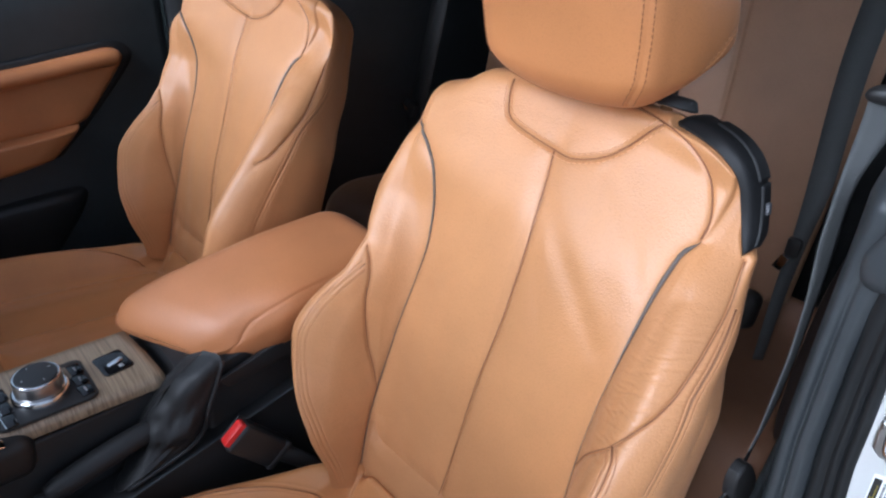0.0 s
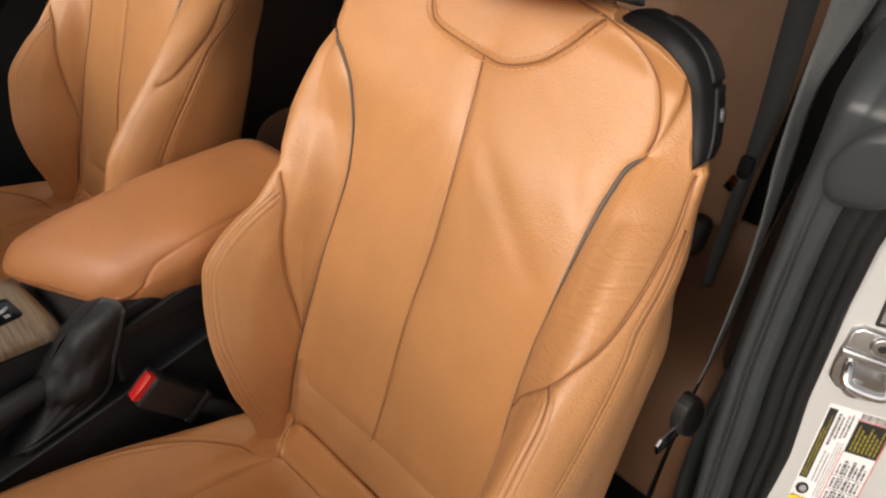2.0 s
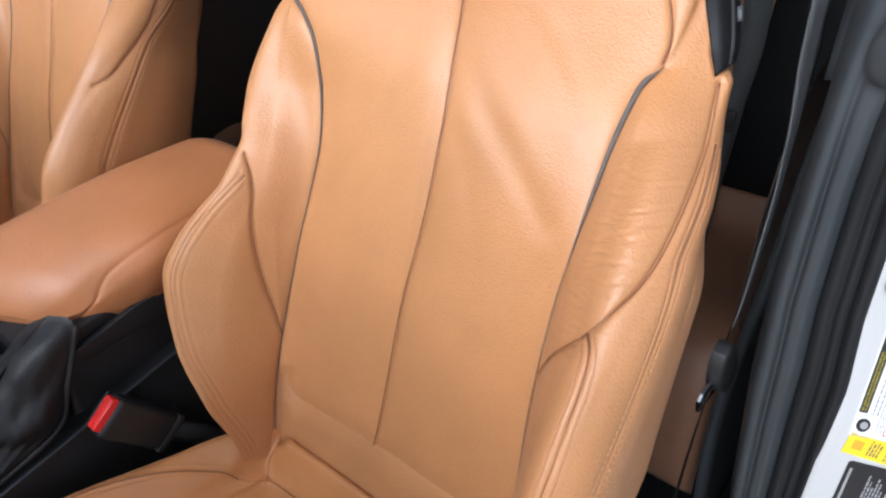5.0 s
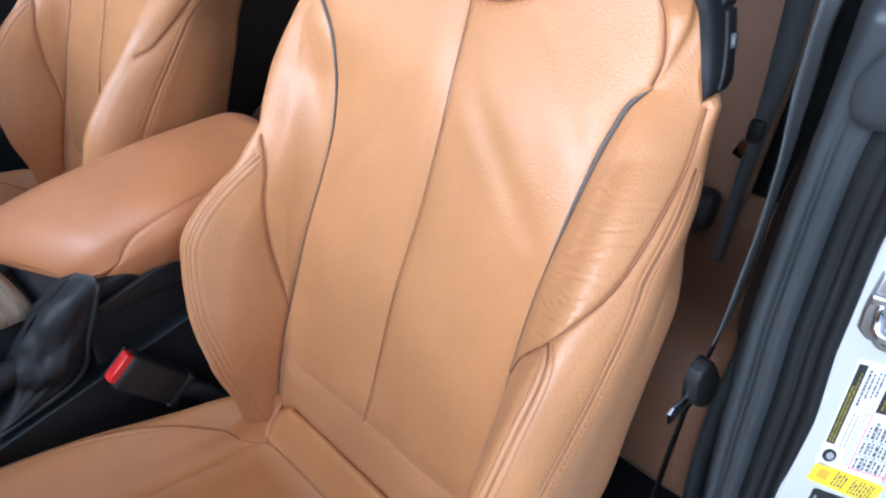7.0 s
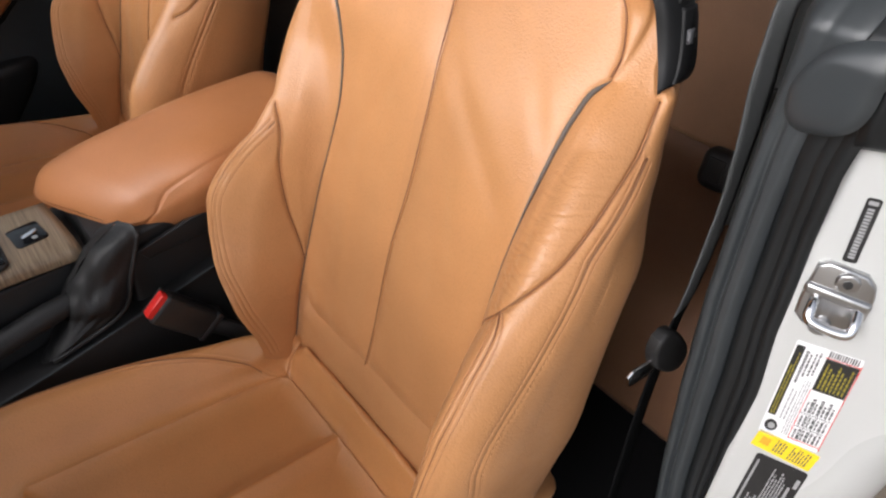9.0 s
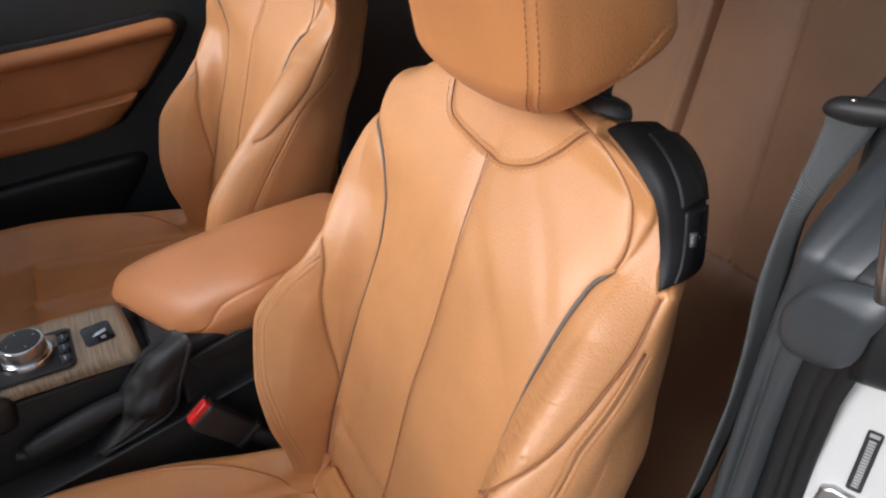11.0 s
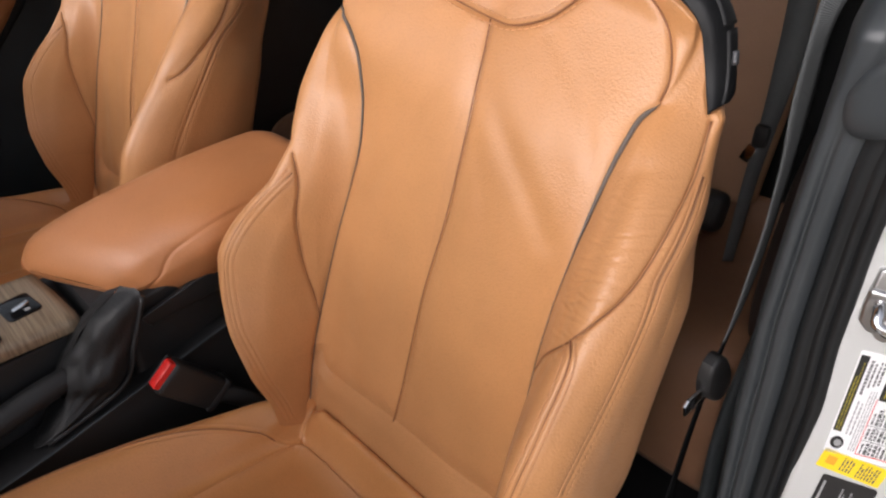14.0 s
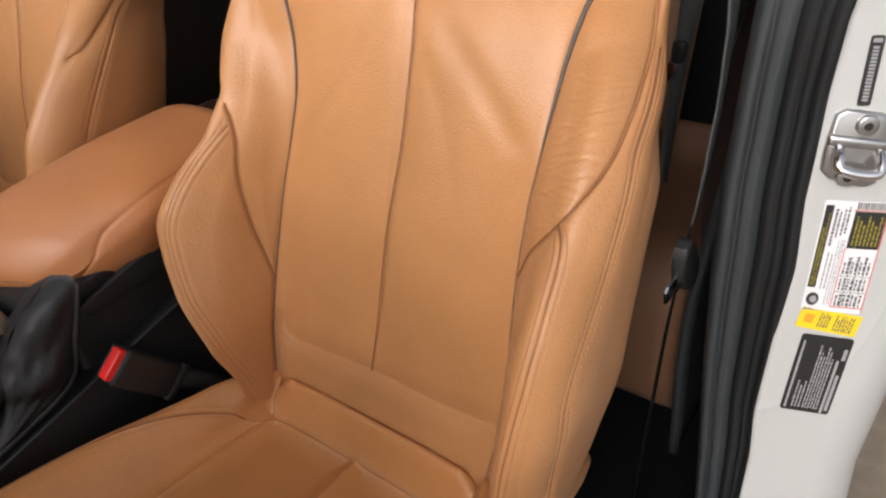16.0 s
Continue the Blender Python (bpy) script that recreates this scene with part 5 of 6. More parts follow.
vin = sticker("identity_label", (0.0095, 0.052), 0.0155, 0.0575, INK, "narrow black label with pale print bars", -1)
bars(vin, 0.0155, 0.0575, -1, [(0.0, -0.0215 + 0.0026 * i, 0.0042, 0.0017) for i in range(16)], GREY_INK)
bars(vin, 0.0155, 0.0575, -1, [(0.0, 0.0225, 0.006, 0.003)], GREY_INK)
tl = sticker("tyre_label", (0.0475, 0.106), 0.0245, -0.1005, PAPER, "white tyre load label with black and yellow boxes", -2, 0.0015)
LU, LV = 0.0245, -0.1005
bars(tl, LU, LV, -2, [(-0.0195, 0.010, 0.0062, 0.078), (0.0115, 0.0275, 0.0235, 0.034)], INK, 0.0010)
small_print(tl, LU, LV, -2, [(-0.0206, -0.027, 0.030, 0.0011), (-0.0186, -0.027, 0.042, 0.0011)], YELLOW_INK, 0.0013)
small_print(tl, LU, LV, -2, [(0.003 + 0.0029 * i, 0.0135, 0.0405 - 0.004 * (i % 3), 0.0015) for i in range(7)], YELLOW_INK, 0.0013)
bars(tl, LU, LV, -2, [(0.001 + 0.0018 * i, 0.0495, 0.0009 + 0.0004 * (i % 3 == 0), 0.0062) for i in range(12)], DARK_INK)
small_print(tl, LU, LV, -2, [(-0.0135, 0.012, 0.046, 0.0024), (-0.0105, 0.020, 0.044, 0.0016), (-0.0072, 0.022, 0.046, 0.0016), (-0.0045, 0.024, 0.048, 0.0018)], DARK_INK)
small_print(tl, LU, LV, -2, [(-0.0125, -0.030, 0.006, 0.0016), (-0.0095, -0.030, 0.004, 0.0016), (-0.0068, -0.046, 0.018, 0.0010), (-0.0048, -0.046, 0.018, 0.0010), (-0.0030, -0.046, 0.018, 0.0010)], GREY_INK)
small_print(tl, LU, LV, -2, [(0.0018 + 0.0031 * c, y0, y1, 0.0018 + 0.0006 * (c % 2)) for c in range(7) for y0, y1 in ((-0.046, -0.034), (-0.030, -0.018), (-0.014, -0.002 + 0.005 * (c % 2)))], DARK_INK)
bars(tl, LU, LV, -2, [(0.0238, -0.002, 0.0007, 0.098), (-0.0010, -0.018, 0.0006, 0.058), (0.0112, -0.0475, 0.025, 0.0008), (0.0112, 0.0455, 0.025, 0.0007)], RED_INK)
bars(tl, LU, LV, -2, [(0.0064 + 0.0058 * c, -0.022, 0.0004, 0.050) for c in range(3)] + [(0.0112, -0.016, 0.024, 0.0005), (0.0112, -0.032, 0.024, 0.0005)], DARK_INK)
tyre = part("tyre_picture", cyl(0.0062, 0.0062, 0.0004, on_jamb(0.0065, -0.1405, 0.0016) @ Matrix.Diagonal((0.8, 1.05, 1, 1)), 28), INK, tl)
part("tyre_rim", cyl(0.0034, 0.0034, 0.0004, on_jamb(0.0070, -0.1405, 0.0020) @ Matrix.Diagonal((0.8, 1.05, 1, 1)), 24), GREY_INK, tyre)
yl = sticker("warning_label", (0.050, 0.0215), 0.0235, -0.1640, YELLOW, "yellow warning label with dark print bars", -10, 0.0006)
bars(yl, 0.0235, -0.1640, -10, [(-0.0165, 0.0, 0.0075, 0.009)], plain("orange_print", (0.8, 0.35, 0.03), 0.5))
small_print(yl, 0.0235, -0.1640, -10, [(-0.0075 + 0.0024 * c, -0.007, 0.008 - 0.002 * (c % 2), 0.0014) for c in range(4)] + [(0.0055 + 0.0023 * c, -0.008, 0.008 - 0.003 * (c % 3 == 1), 0.0014) for c in range(7)], DARK_INK)
cl = sticker("certification_label", (0.043, 0.088), 0.0225, -0.2235, INK, "black certification label with grey print bars", -5, 0.003)
CU, CV = 0.0225, -0.2235
bars(cl, CU, CV, -5, [(-0.0178, -0.002, 0.0018, 0.078), (0.0178, -0.018, 0.0026, 0.042), (0.0140, -0.012, 0.0022, 0.062)], GREY_INK)
small_print(cl, CU, CV, -5, [(-0.0120 + 0.0030 * c, -0.039, -0.008 - 0.004 * (c % 2), 0.0018) for c in range(3)] + [(-0.0025 + 0.0024 * c, -0.039, 0.034 - 0.006 * (c % 3), 0.0015) for c in range(6)], GREY_INK)
bars(cl, CU, CV, -5, [(0.0178, 0.026, 0.003, 0.012)], GREY_INK)

# ---- driver's belt ----
belt = thing("seat_belt", (0.25, 0.2, 0.3), "dark grey woven seat belt hanging beside the driver's seat", "seat belt")
near_edge = spline([(0.222, 0.287, 1.000), (0.225, 0.282, 0.988), (0.228, 0.272, 0.963), (0.232, 0.257, 0.936), (0.236, 0.246, 0.909), (0.240, 0.238, 0.869), (0.246, 0.234, 0.825), (0.248, 0.232, 0.797), (0.250, 0.229, 0.765), (0.251, 0.222, 0.725), (0.252, 0.212, 0.672), (0.250, 0.203, 0.620), (0.245, 0.200, 0.50), (0.243, 0.200, 0.35), (0.242, 0.200, 0.20)], 8)
far_edge = spline([(0.253, 0.302, 0.999), (0.251, 0.295, 0.982), (0.247, 0.280, 0.956), (0.2435, 0.268, 0.930), (0.243, 0.266, 0.904), (0.245, 0.266, 0.866), (0.247, 0.262, 0.825), (0.248, 0.258, 0.797), (0.249, 0.254, 0.765), (0.250, 0.248, 0.725), (0.249, 0.240, 0.672), (0.245, 0.234, 0.620), (0.240, 0.233, 0.50), (0.238, 0.233, 0.35), (0.237, 0.233, 0.20)], 8)
rows = [[a + (b - a) * k for k in (0, 0.25, 0.5, 0.75, 1)] for a, b in zip(near_edge, far_edge)]
cut = 84
mesh_part("webbing", *thick(np.array(rows[:cut + 1])[:, ::-1], 0.0014), WEB, belt)
# lower webbing coloured black in place of the low light there
mesh_part("lower_strap", *thick(np.array(rows[cut:])[:, ::-1], 0.0016), CARPET, belt, "black sleeved lower strap")
guide = mesh_part("belt_guide", *tube(spline([(0.221, 0.282, 0.996), (0.230, 0.286, 0.999), (0.248, 0.291, 1.001), (0.268, 0.297, 1.003), (0.290, 0.305, 1.000), (0.315, 0.315, 0.990)], 8), [0.0015 + 0.0075 * math.sin(min(1, i / 14) * 1.57) ** 0.6 for i in range(41)], 16), BLACK, belt, "black plastic belt guide")
face_on = Matrix(((1, 0, 0, 0), (0, 0, -1, 0.305), (0, 1, 0, 0), (0, 0, 0, 1)))
part("guide_cover", prism([(0.234, 0.999), (0.242, 1.012), (0.250, 1.030), (0.264, 1.062), (0.335, 1.062), (0.335, 0.998), (0.290, 0.992)], 0.014, face_on, 0.004, 3), BLACK, guide)
part("guide_bolt", cyl(0.0022, 0.0018, 0.003, Matrix.Translation((0.240, 0.281, 1.0085)) @ pose(0, 0, 0, 30, 0, 0), 16, 0.001), CHROME, guide)
side_on = Matrix(((0, 0, 1, 0.2445), (1, 0, 0, 0), (0, 1, 0, 0), (0, 0, 0, 1)))
tongue = part("tongue", prism([(y, z) for y, z in spline([(0.186, 0.636), (0.198, 0.640), (0.216, 0.628), (0.240, 0.597), (0.248, 0.575), (0.240, 0.562), (0.222, 0.566), (0.194, 0.592), (0.184, 0.613), (0.182, 0.626)], 4)], 0.013, side_on, 0.004, 3), BLACK, belt, "black belt tongue with a steel blade")
part("blade", prism([(0.196, 0.604), (0.158, 0.610), (0.152, 0.606), (0.158, 0.590), (0.164, 0.588), (0.206, 0.582)], 0.003, side_on @ Matrix.Translation((0, 0, 0.005)), 0.001), CHROME, tongue)
part("blade_slot", box((0.010, 0.007, 0.0034), side_on @ pose(0.167, 0.599, 0.0066, 0, 0, -8), 0.001), INK, tongue)
part("belt_anchor", box((0.02, 0.04, 0.05), Matrix.Translation((0.252, 0.18, 0.195)), 0.006), BLACK, belt)

# head of the pillar behind the belt
rows = []
for z in np.linspace(0.84, 1.05, 30):
    step = 0.010 * smooth01((z - 0.955) / 0.006) + 0.008 * smooth01((0.925 - z) / 0.02)
    rows.append([(x + 0.25 * max(0, z - 0.99), 0.318 - step + 0.25 * (x - 0.25) ** 2, z) for x in np.linspace(0.246, 0.345, 14)])
ob = mesh_part("wall_pillar_head", *thick(np.array(rows), 0.02), TRIM)
tagged(ob, "charcoal plastic head of the door pillar", "pillar trim", kind="structure")

# ---- rear bench ----
bench = thing("rear_bench", (-0.36, 0.8, 0.2), "tan leather rear bench with stitched vertical channels", "rear seat")
RB_X0, RB_X1 = -0.80, 0.062


def thin_seam(h):
    return -0.141 - 0.090 * h


def bench_back(x, h):
    d = -0.030 * math.exp(-((x + 0.335) / 0.0085) ** 4) - 0.014 * math.exp(-((x + 0.62) / 0.010) ** 2)
    d -= 0.004 * math.exp(-((x - thin_seam(h)) / 0.0035) ** 2)
    for lo, hi in ((-0.79, -0.62), (-0.62, -0.335), (-0.335, thin_seam(h)), (thin_seam(h), 0.05)):
        if lo < x <= hi:
            d += 0.007 * math.sin((x - lo) / (hi - lo) * np.pi) ** 0.8
    e = max(0.0, 1 - (RB_X1 - x) / 0.03, 1 - (x - RB_X0) / 0.03)
    d -= 0.025 * e * e
    top = max(0.0, (h - 0.56) / 0.05)
    d -= 0.03 * top * top
    return (x, 0.775 + 0.20 * h - d, 0.55 + 0.98 * h)


g = np.array([[bench_back(x, h) for x in np.linspace(RB_X0, RB_X1, 300)] for h in np.linspace(-0.06, 0.61, 60)])
# bench back in the tan that has rear shade in its colour
mesh_part("back_cushion", *thick(g, 0.10), TAN_REAR_DIMMED, bench)
rows = []
for c in (-0.644, -0.366):
    pts = np.array([bench_back(c, h) for h in np.linspace(0.02, 0.56, 60)])
    rows.append((pts + np.array([0, -0.001, 0]), np.tile([0, -0.98, 0.2], (60, 1))))
    rows.append((pts + np.array([0.006, -0.001, 0]), np.tile([0, -0.98, 0.2], (60, 1))))
stitch_rows("stitching", rows, THREAD, bench)
rows = []
for x in np.linspace(-0.93, 0.215, 90):
    groove = 0.010 * sum(math.exp(-((x - c) / 0.012) ** 2) for c in (-0.62, -0.335, -0.142))
    e = max(0.0, 1 - (0.215 - x) / 0.03)
    row = []
    for y, z in spline([(0.425, 0.19), (0.412, 0.28), (0.415, 0.36), (0.44, 0.425), (0.50, 0.452), (0.60, 0.448), (0.70, 0.442), (0.76, 0.455), (0.80, 0.50)], 6):
        row.append((x, y + 0.02 * e * e, z - groove * (y > 0.43) - 0.02 * e * e))
    rows.append(row)
# shade behind the front seat is put into this cushion's colour
mesh_part("seat_cushion", *thick(np.array(rows)[:, ::-1], 0.05), SHADED_BROWN, bench, "dark brown leather rear seat cushion")
part("rear_headrest", box((0.27, 0.10, 0.17), Matrix.Translation((-0.125, 0.875, 1.155)) @ pose(0, 0, 0, -12, 0, 0), 0.045, 6), TAN_REAR_DIMMED, bench, "tan leather rear headrest")
blk = thing("rear_buckle", (0.01, 0.71, 0.445), "black plastic buckle standing on the rear cushion", "buckle")
part("housing", box((0.062, 0.042, 0.072), Matrix.Translation((0.012, 0.715, 0.486)) @ pose(0, 0, 0, -15, 0, 6), 0.020, 5), BLACK, blk)
part("insert", box((0.030, 0.004, 0.040), Matrix.Translation((0.012, 0.6945, 0.492)) @ pose(0, 0, 0, -15, 0, 6), 0.0015), BLACK, blk)
# rear belt along the side
rb = thing("rear_seat_belt", (0.08, 0.68, 0.5), "blue-grey woven rear seat belt running down the side", "seat belt")
cl_ = spline([(0.082, 0.70, 1.22), (0.083, 0.68, 1.08), (0.084, 0.66, 0.96), (0.086, 0.66, 0.865), (0.092, 0.655, 0.77), (0.093, 0.645, 0.69), (0.094, 0.63, 0.60), (0.094, 0.63, 0.46)], 8)
wd_ = np.interp(np.arange(len(cl_)) / 8.0, [0, 2, 3, 4, 5, 7], [0.021, 0.019, 0.018, 0.017, 0.011, 0.006])
mesh_part("webbing", *thick(np.array([[c + np.array([u * w, 0.1 * abs(u * w) + 0.4 * u * (0.02 - w), 0]) for u in (-1, 0, 1)] for c, w in zip(cl_, wd_)]), 0.0014), WEB, rb)
tg = part("tongue", box((0.022, 0.014, 0.034), Matrix.Translation((0.092, 0.632, 0.672)), 0.006), BLACK, rb)
part("blade", box((0.014, 0.003, 0.026), Matrix.Translation((0.085, 0.618, 0.648)) @ pose(0, 0, 0, 0, 20, 0), 0.001), CHROME, tg)
# rear side panels
for sx, x, nm in ((1, 0.225, "wall_side_rear"), (-1, -0.955, "wall_side_rear_far")):
    rows = []
    for y in np.linspace(0.36, 1.3, 30):
        rows.append([(x + sx * o, y, z) for o, z in spline([(0.015, 0.16), (0.0, 0.40), (0.012, 0.62), (0.02, 0.80), (0.045, 0.92), (0.10, 0.93)], 5)])
    g = np.array(rows)
    ob = mesh_part(nm, *thick(g if sx > 0 else g[:, ::-1], 0.01), TRIM)
    tagged(ob, "charcoal rear side trim panel", "side trim", kind="structure")
    if sx < 0:
        continue
    rows = []
    for a in np.linspace(0.03, 1, 14):
        rows.append([(x - sx * 0.004 - sx * 0.012 * (1 - a ** 4) + sx * 0.016 * max(0, (0.66 + 0.17 * a * math.sin(b)) - 0.6) * 0.4, 0.52 + 0.16 * a * abs(math.cos(b)) ** 0.6 * math.copysign(1, math.cos(b)), 0.66 + 0.17 * a * abs(math.sin(b)) ** 0.8 * math.copysign(1, math.sin(b))) for b in np.linspace(0, 2 * np.pi, 49)])
    g = np.array(rows)
    # pad colour darkened for the shade it lies in
    mesh_part("side_pad", *sheet(g[:, ::-1] if sx > 0 else g), SHADED_BROWN, ob, "brown leather side pad")

# strap hanging behind the passenger seat
strap = thing("hanging_belt", (-0.66, 0.5, 0.7), "black seat belt with a tongue hanging behind the seat", "seat belt")
cc = spline([(-0.60, 0.54, 1.20), (-0.615, 0.53, 1.0), (-0.645, 0.51, 0.80), (-0.66, 0.50, 0.70), (-0.68, 0.50, 0.45)], 8)
mesh_part("webbing", *thick(np.array([[c + np.array([u, 0, 0]) for u in (-0.023, 0, 0.023)] for c in cc]), 0.0014), BLACK, strap)
tg = part("tongue", box((0.034, 0.016, 0.034), Matrix.Translation((-0.668, 0.488, 0.716)) @ pose(0, 0, 0, 0, 25, 0), 0.004), BLACK, strap)
part("blade", box((0.018, 0.003, 0.010), Matrix.Translation((-0.676, 0.478, 0.716)) @ pose(0, 0, 0, 0, 25, 0), 0.001), CHROME, tg)

# ---- passenger door ----
door = thing("door_passenger", (-1.2, -0.4, 0.2), "closed passenger door, black trim with tan leather inserts", "car door", kind="structure")
DX = -1.19
rows = []
for y in np.linspace(-1.15, 0.185, 70):
    belt_z = 0.937 + 0.145 * y
    rows.append([(x, y, z) for x, z in [(DX + 0.02, 0.20), (DX + 0.045, 0.34), (DX + 0.03, 0.46), (DX + 0.006, 0.56), (DX, 0.65), (DX - 0.002, 0.78), (DX - 0.004, 0.86), (DX - 0.010, belt_z - 0.018), (DX - 0.018, belt_z), (DX - 0.035, belt_z + 0.001)]])
g = np.array(rows)
mesh_part("door_panel", *thick(g[:, ::-1], 0.03), DOOR_TRIM, door)


def door_pad(name, outline, bulge, mat, label, soft=0.018):
    """A padded insert on the door: outline in y, z, raised in the middle."""
    o = spline(outline + [outline[0]], 6)[:-1]
    c = o.mean(0)
    rings = []
    for a, hgt in ((1.0, 0.0), (0.985, 0.45), (0.96, 0.75), (0.92, 0.92), (0.8, 1.0), (0.5, 1.0), (0.02, 1.0)):
        rings.append([(DX + 0.002 + bulge * hgt, c[0] + (p[0] - c[0]) * a, c[1] + (p[1] - c[1]) * a) for p in np.vstack([o, o[:1]])])
    return mesh_part(name, *sheet(np.array(rings)), mat, door, label)


surround = [(-1.1, 0.80), (-0.6, 0.765), (-0.21, 0.779), (-0.01, 0.799), (0.062, 0.804), (0.098, 0.785), (0.094, 0.752), (0.02, 0.668), (-0.06, 0.590), (-0.10, 0.562), (-0.25, 0.545), (-0.7, 0.53), (-1.1, 0.53)]
door_pad("insert_frame", surround, 0.006, BLACK_SOFT, "")
door_pad("upper_insert", [(-1.1, 0.78), (-0.6, 0.75), (-0.21, 0.766), (-0.01, 0.786), (0.055, 0.792), (0.082, 0.778), (0.076, 0.752), (0.01, 0.672), (-0.03, 0.637), (-0.12, 0.628), (-0.3, 0.618), (-0.7, 0.61), (-1.1, 0.61)], 0.014, TAN_ARM, "tan leather door insert")
ledge = spline([(DX + 0.02, -1.1, 0.752), (DX + 0.022, -0.6, 0.732), (DX + 0.022, -0.21, 0.748), (DX + 0.022, -0.01, 0.768), (DX + 0.019, 0.052, 0.772), (DX + 0.014, 0.07, 0.766)], 10)
mesh_part("insert_roll", *tube(ledge, [0.018 * min(1, (len(ledge) - i) / 8 + 0.1) for i in range(len(ledge))], 14, 1.0), TAN_ARM, door, "padded tan leather roll")
door_pad("armrest", [(-1.1, 0.62), (-0.6, 0.612), (-0.3, 0.622), (-0.12, 0.632), (-0.045, 0.638), (-0.04, 0.628), (-0.075, 0.596), (-0.115, 0.575), (-0.26, 0.558), (-0.7, 0.548), (-1.1, 0.548)], 0.055, TAN_ARM, "tan leather door armrest")
door_pad("map_pocket", [(-1.1, 0.47), (-0.5, 0.48), (-0.15, 0.50), (-0.05, 0.49), (-0.10, 0.40), (-0.22, 0.30), (-0.6, 0.26), (-1.1, 0.26)], 0.05, BLACK, "black plastic door pocket")
part("lock_pin", cyl(0.0055, 0.0045, 0.035, Matrix.Translation((DX - 0.020, 0.075, 0.962)), 16, 0.002), BLACK, door)
mesh_part("belt_moulding", *tube([(DX - 0.030, y, 0.940 + 0.145 * y) for y in np.linspace(-1.15, 0.18, 20)], 0.004, 8), plain("grey_moulding", (0.12, 0.13, 0.14), 0.3), door)
pane = part("pane", box((0.004, 1.30, 0.42), Matrix.Translation((DX - 0.015, -0.47, 1.10)) @ pose(0, 0, 0, 0, 8, 0), 0.0005, 1), GLASS, door)
pane.visible_shadow = False

rows = []
for z in np.linspace(0.2, 1.30, 24):
    rows.append([(DX + 0.015 + 0.10 * max(0, z - 0.9), y, z) for y in np.linspace(0.195, 0.42, 6)])
ob = mesh_part("wall_pillar_far", *thick(np.array(rows), 0.03), BLACK_SOFT)
tagged(ob, "black far door pillar trim", "pillar trim", kind="structure")
slab("wall_quarter_far", (-1.22, 0.42, 0.2), (-1.17, 1.30, 1.30), BLACK_SOFT, "black far rear quarter lining")

# ---- shell of the car ----
slab("floor", (-1.25, -1.5, 0.12), (0.345, 1.5, 0.17), CARPET, "black carpeted car floor")
slab("ceiling", (-1.15, -0.20, 1.30), (0.24, 1.7, 1.34), SOFT_TOP, "black cloth convertible roof")
# unseen rail under the roof edge, added to block sun towards the rear
slab("wall_roof_rail", (0.215, 0.02, 1.20), (0.26, 1.7, 1.30), SOFT_TOP, "unseen black roof rail added to block the sun")
# roof side added to block light onto the rear bench
rows = [[(0.285 - 0.16 * k, y, 0.93 + 0.40 * k) for k in np.linspace(0, 1, 8)] for y in np.linspace(0.98, 1.7, 10)]
ob = mesh_part("wall_roof_side", *thick(np.array(rows), 0.012), SOFT_TOP)
tagged(ob, "black roof side added to keep light off the bench", "roof side", kind="structure")
slab("wall_rear", (-1.2, 1.20, 0.15), (0.30, 1.25, 1.32), BLACK_SOFT, "dark lining behind the rear bench")
# unseen block, added to keep the sun off the passenger cushion
slab("wall_glovebox", (-1.17, -0.978, 0.17), (-0.50, -0.56, 1.02), BLACK_SOFT, "unseen black block added to shade the passenger seat")

# unseen blocks ahead of the driver, sized to shade cushion and lower backrest
slab("wall_front", (-1.25, -1.50, 0.12), (0.30, -0.98, 0.96), BLACK_SOFT, "unseen black block at the dashboard, shading the lower seats")
slab("wall_cowl", (-0.15, -0.978, 0.72), (0.24, -0.57, 1.02), BLACK_SOFT, "unseen black block added to shade the lower backrest")
gr = part("ground", box((160, 160, 0.05), Matrix.Translation((0, 0, -0.025)), 0), GROUND)
tagged(gr, "dusty brown concrete ground", "ground", kind="structure")

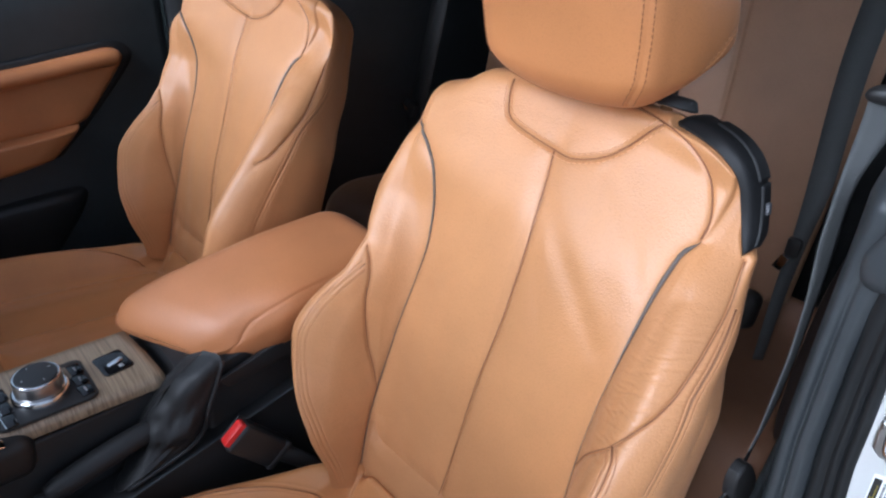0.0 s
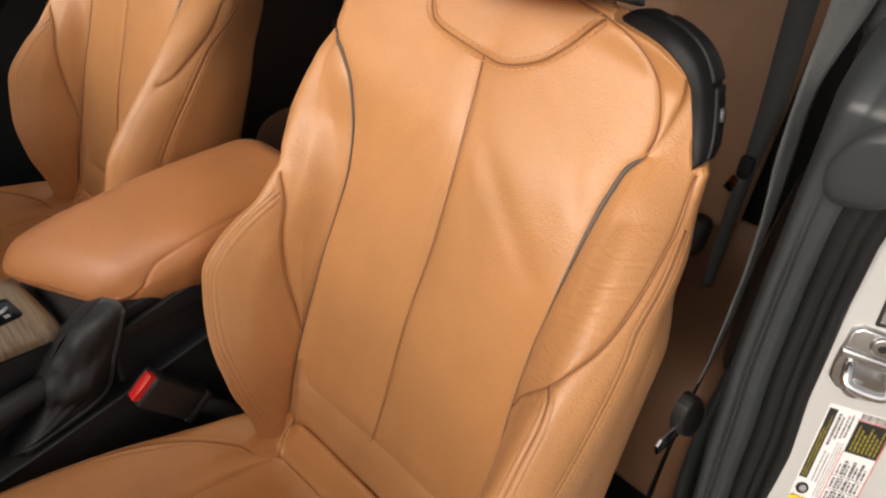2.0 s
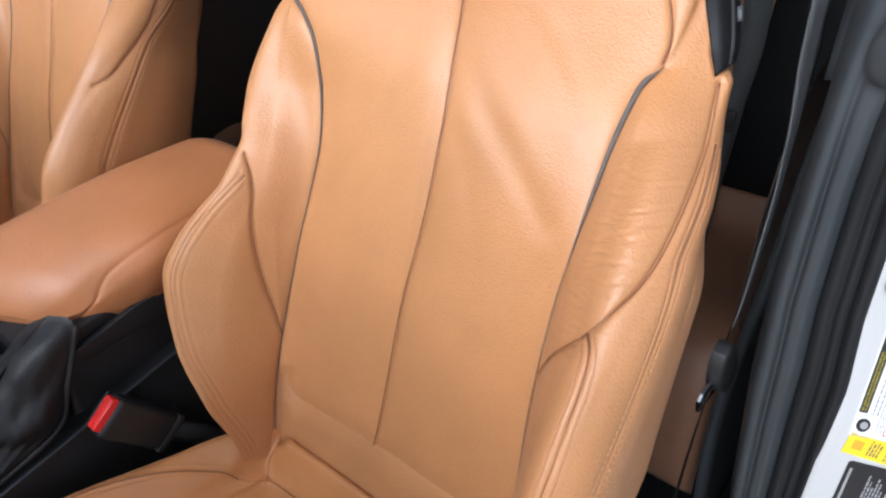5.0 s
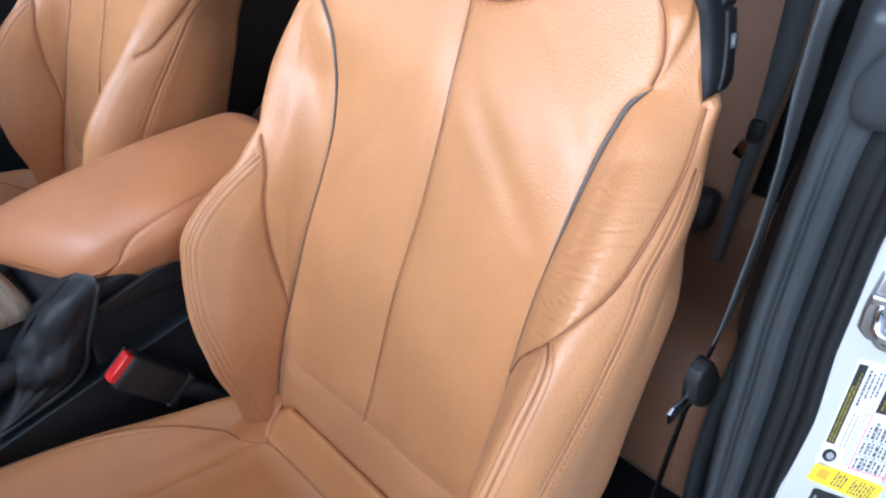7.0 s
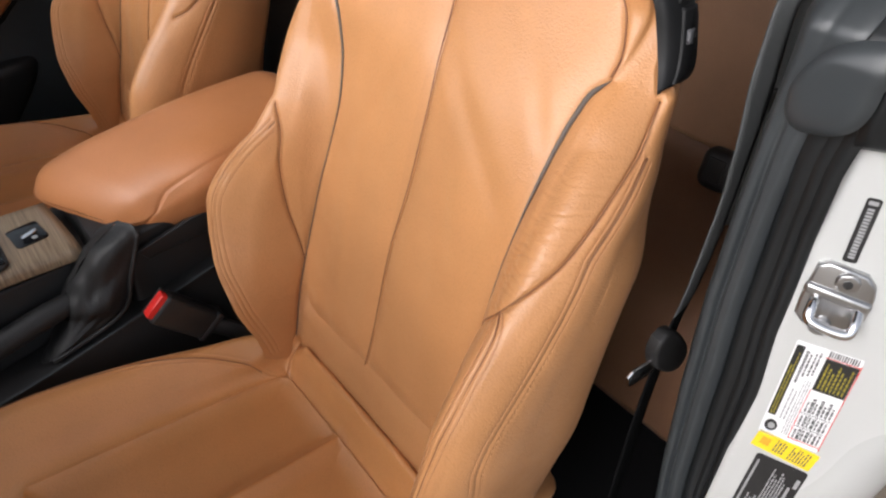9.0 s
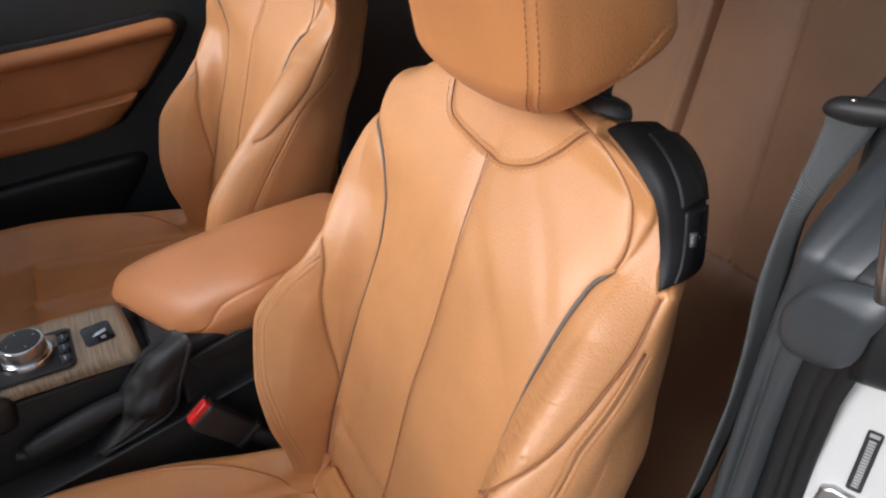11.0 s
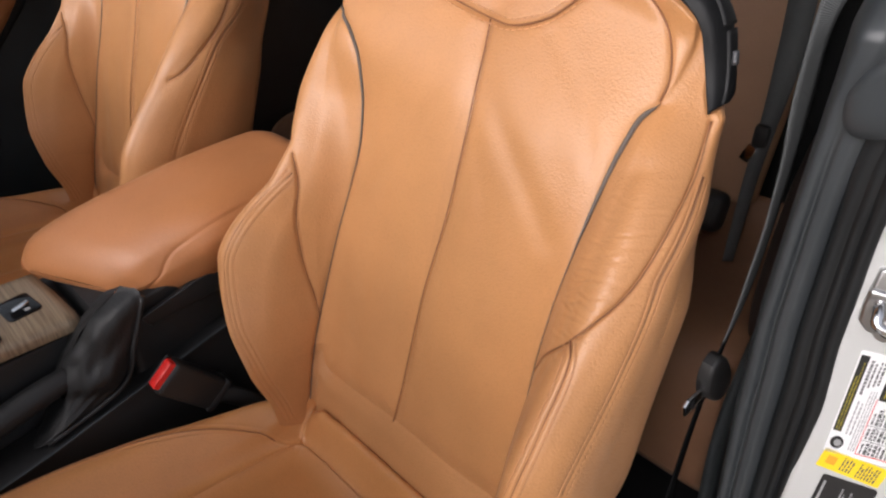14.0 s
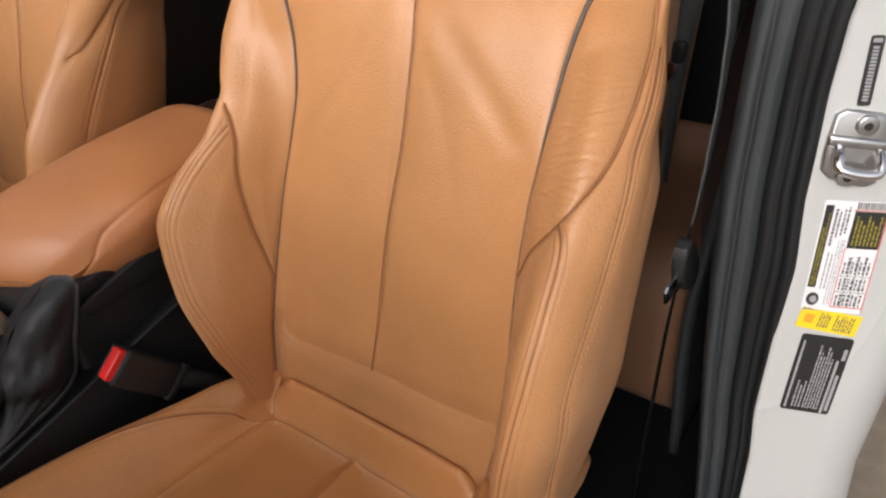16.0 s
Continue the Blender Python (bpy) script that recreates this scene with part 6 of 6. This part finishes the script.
# ---- neighbouring car beyond the passenger window ----
ncar = thing("parked_car", (-3.1, 0.2, 0), "dark grey car parked alongside with chrome door handles", "car")
rows = []
prof = [(0.90, 0.25), (0.955, 0.40), (0.975, 0.60), (0.965, 0.78), (0.955, 0.86), (0.935, 0.93), (0.87, 0.955), (0.78, 1.20), (0.66, 1.40), (0.40, 1.47), (0.0, 1.49)]
for y in np.linspace(-2.0, 2.4, 46):
    k = (y - 0.2) / 2.2
    end = (1 - abs(k) ** 5) ** 0.5 if abs(k) < 1 else 0.02
    cabin = smooth01((1.35 - abs(y - 0.35)) / 0.5)
    row = []
    for w, z in prof:
        zz = z if z < 0.96 else 0.955 + (z - 0.955) * cabin
        row.append((-3.1 + 0.92 * w * (0.4 + 0.6 * end), y, 0.2 + (zz - 0.2) * (0.75 + 0.25 * end)))
    rows.append(row + [(-6.2 - p[0], p[1], p[2]) for p in row[::-1][1:]])
mesh_part("body", *sheet(np.array(rows)), DARK_PAINT, ncar)
hd = part("door_handle", box((0.028, 0.20, 0.026), Matrix.Translation((-2.19, 0.062, 0.862)) @ pose(0, 0, 0, 6, 0, 0), 0.010, 4), CHROME, ncar, "chrome door handle")
rec = part("handle_recess", cyl(0.10, 0.09, 0.006, Matrix.Translation((-2.209, 0.055, 0.858)) @ pose(0, 0, 0, 0, 90, 0) @ Matrix.Diagonal((0.42, 1.25, 1, 1)), 40, 0.002), GLOSS, ncar)
part("door_gap", box((0.012, 0.006, 0.60), Matrix.Translation((-2.208, 0.235, 0.66)), 0), INK, ncar)
mesh_part("belt_chrome", *tube([(-2.235 , y, 0.938) for y in np.linspace(-1.2, 1.5, 20)], 0.011, 10), CHROME, ncar, "chrome beltline strip")
for y in (-1.25, 1.55):
    for sx in (-2.26, -3.94):
        wheel = part("wheel", cyl(0.32, 0.32, 0.21, Matrix.Translation((sx, y, 0.32)) @ pose(0, 0, 0, 0, 90, 0), 40, 0.03), TYRE, ncar)
        part("rim", cyl(0.21, 0.19, 0.215, Matrix.Translation((sx, y, 0.32)) @ pose(0, 0, 0, 0, 90, 0), 30, 0.01), ALU, wheel)
# added pale backdrop beyond the car's own flank, for the overexposed outside
slab("backdrop_wall", (-6, 9.0, 0.0), (9, 9.3, 4.2), PALE_OUTSIDE, "pale backdrop added for the overexposed outside")
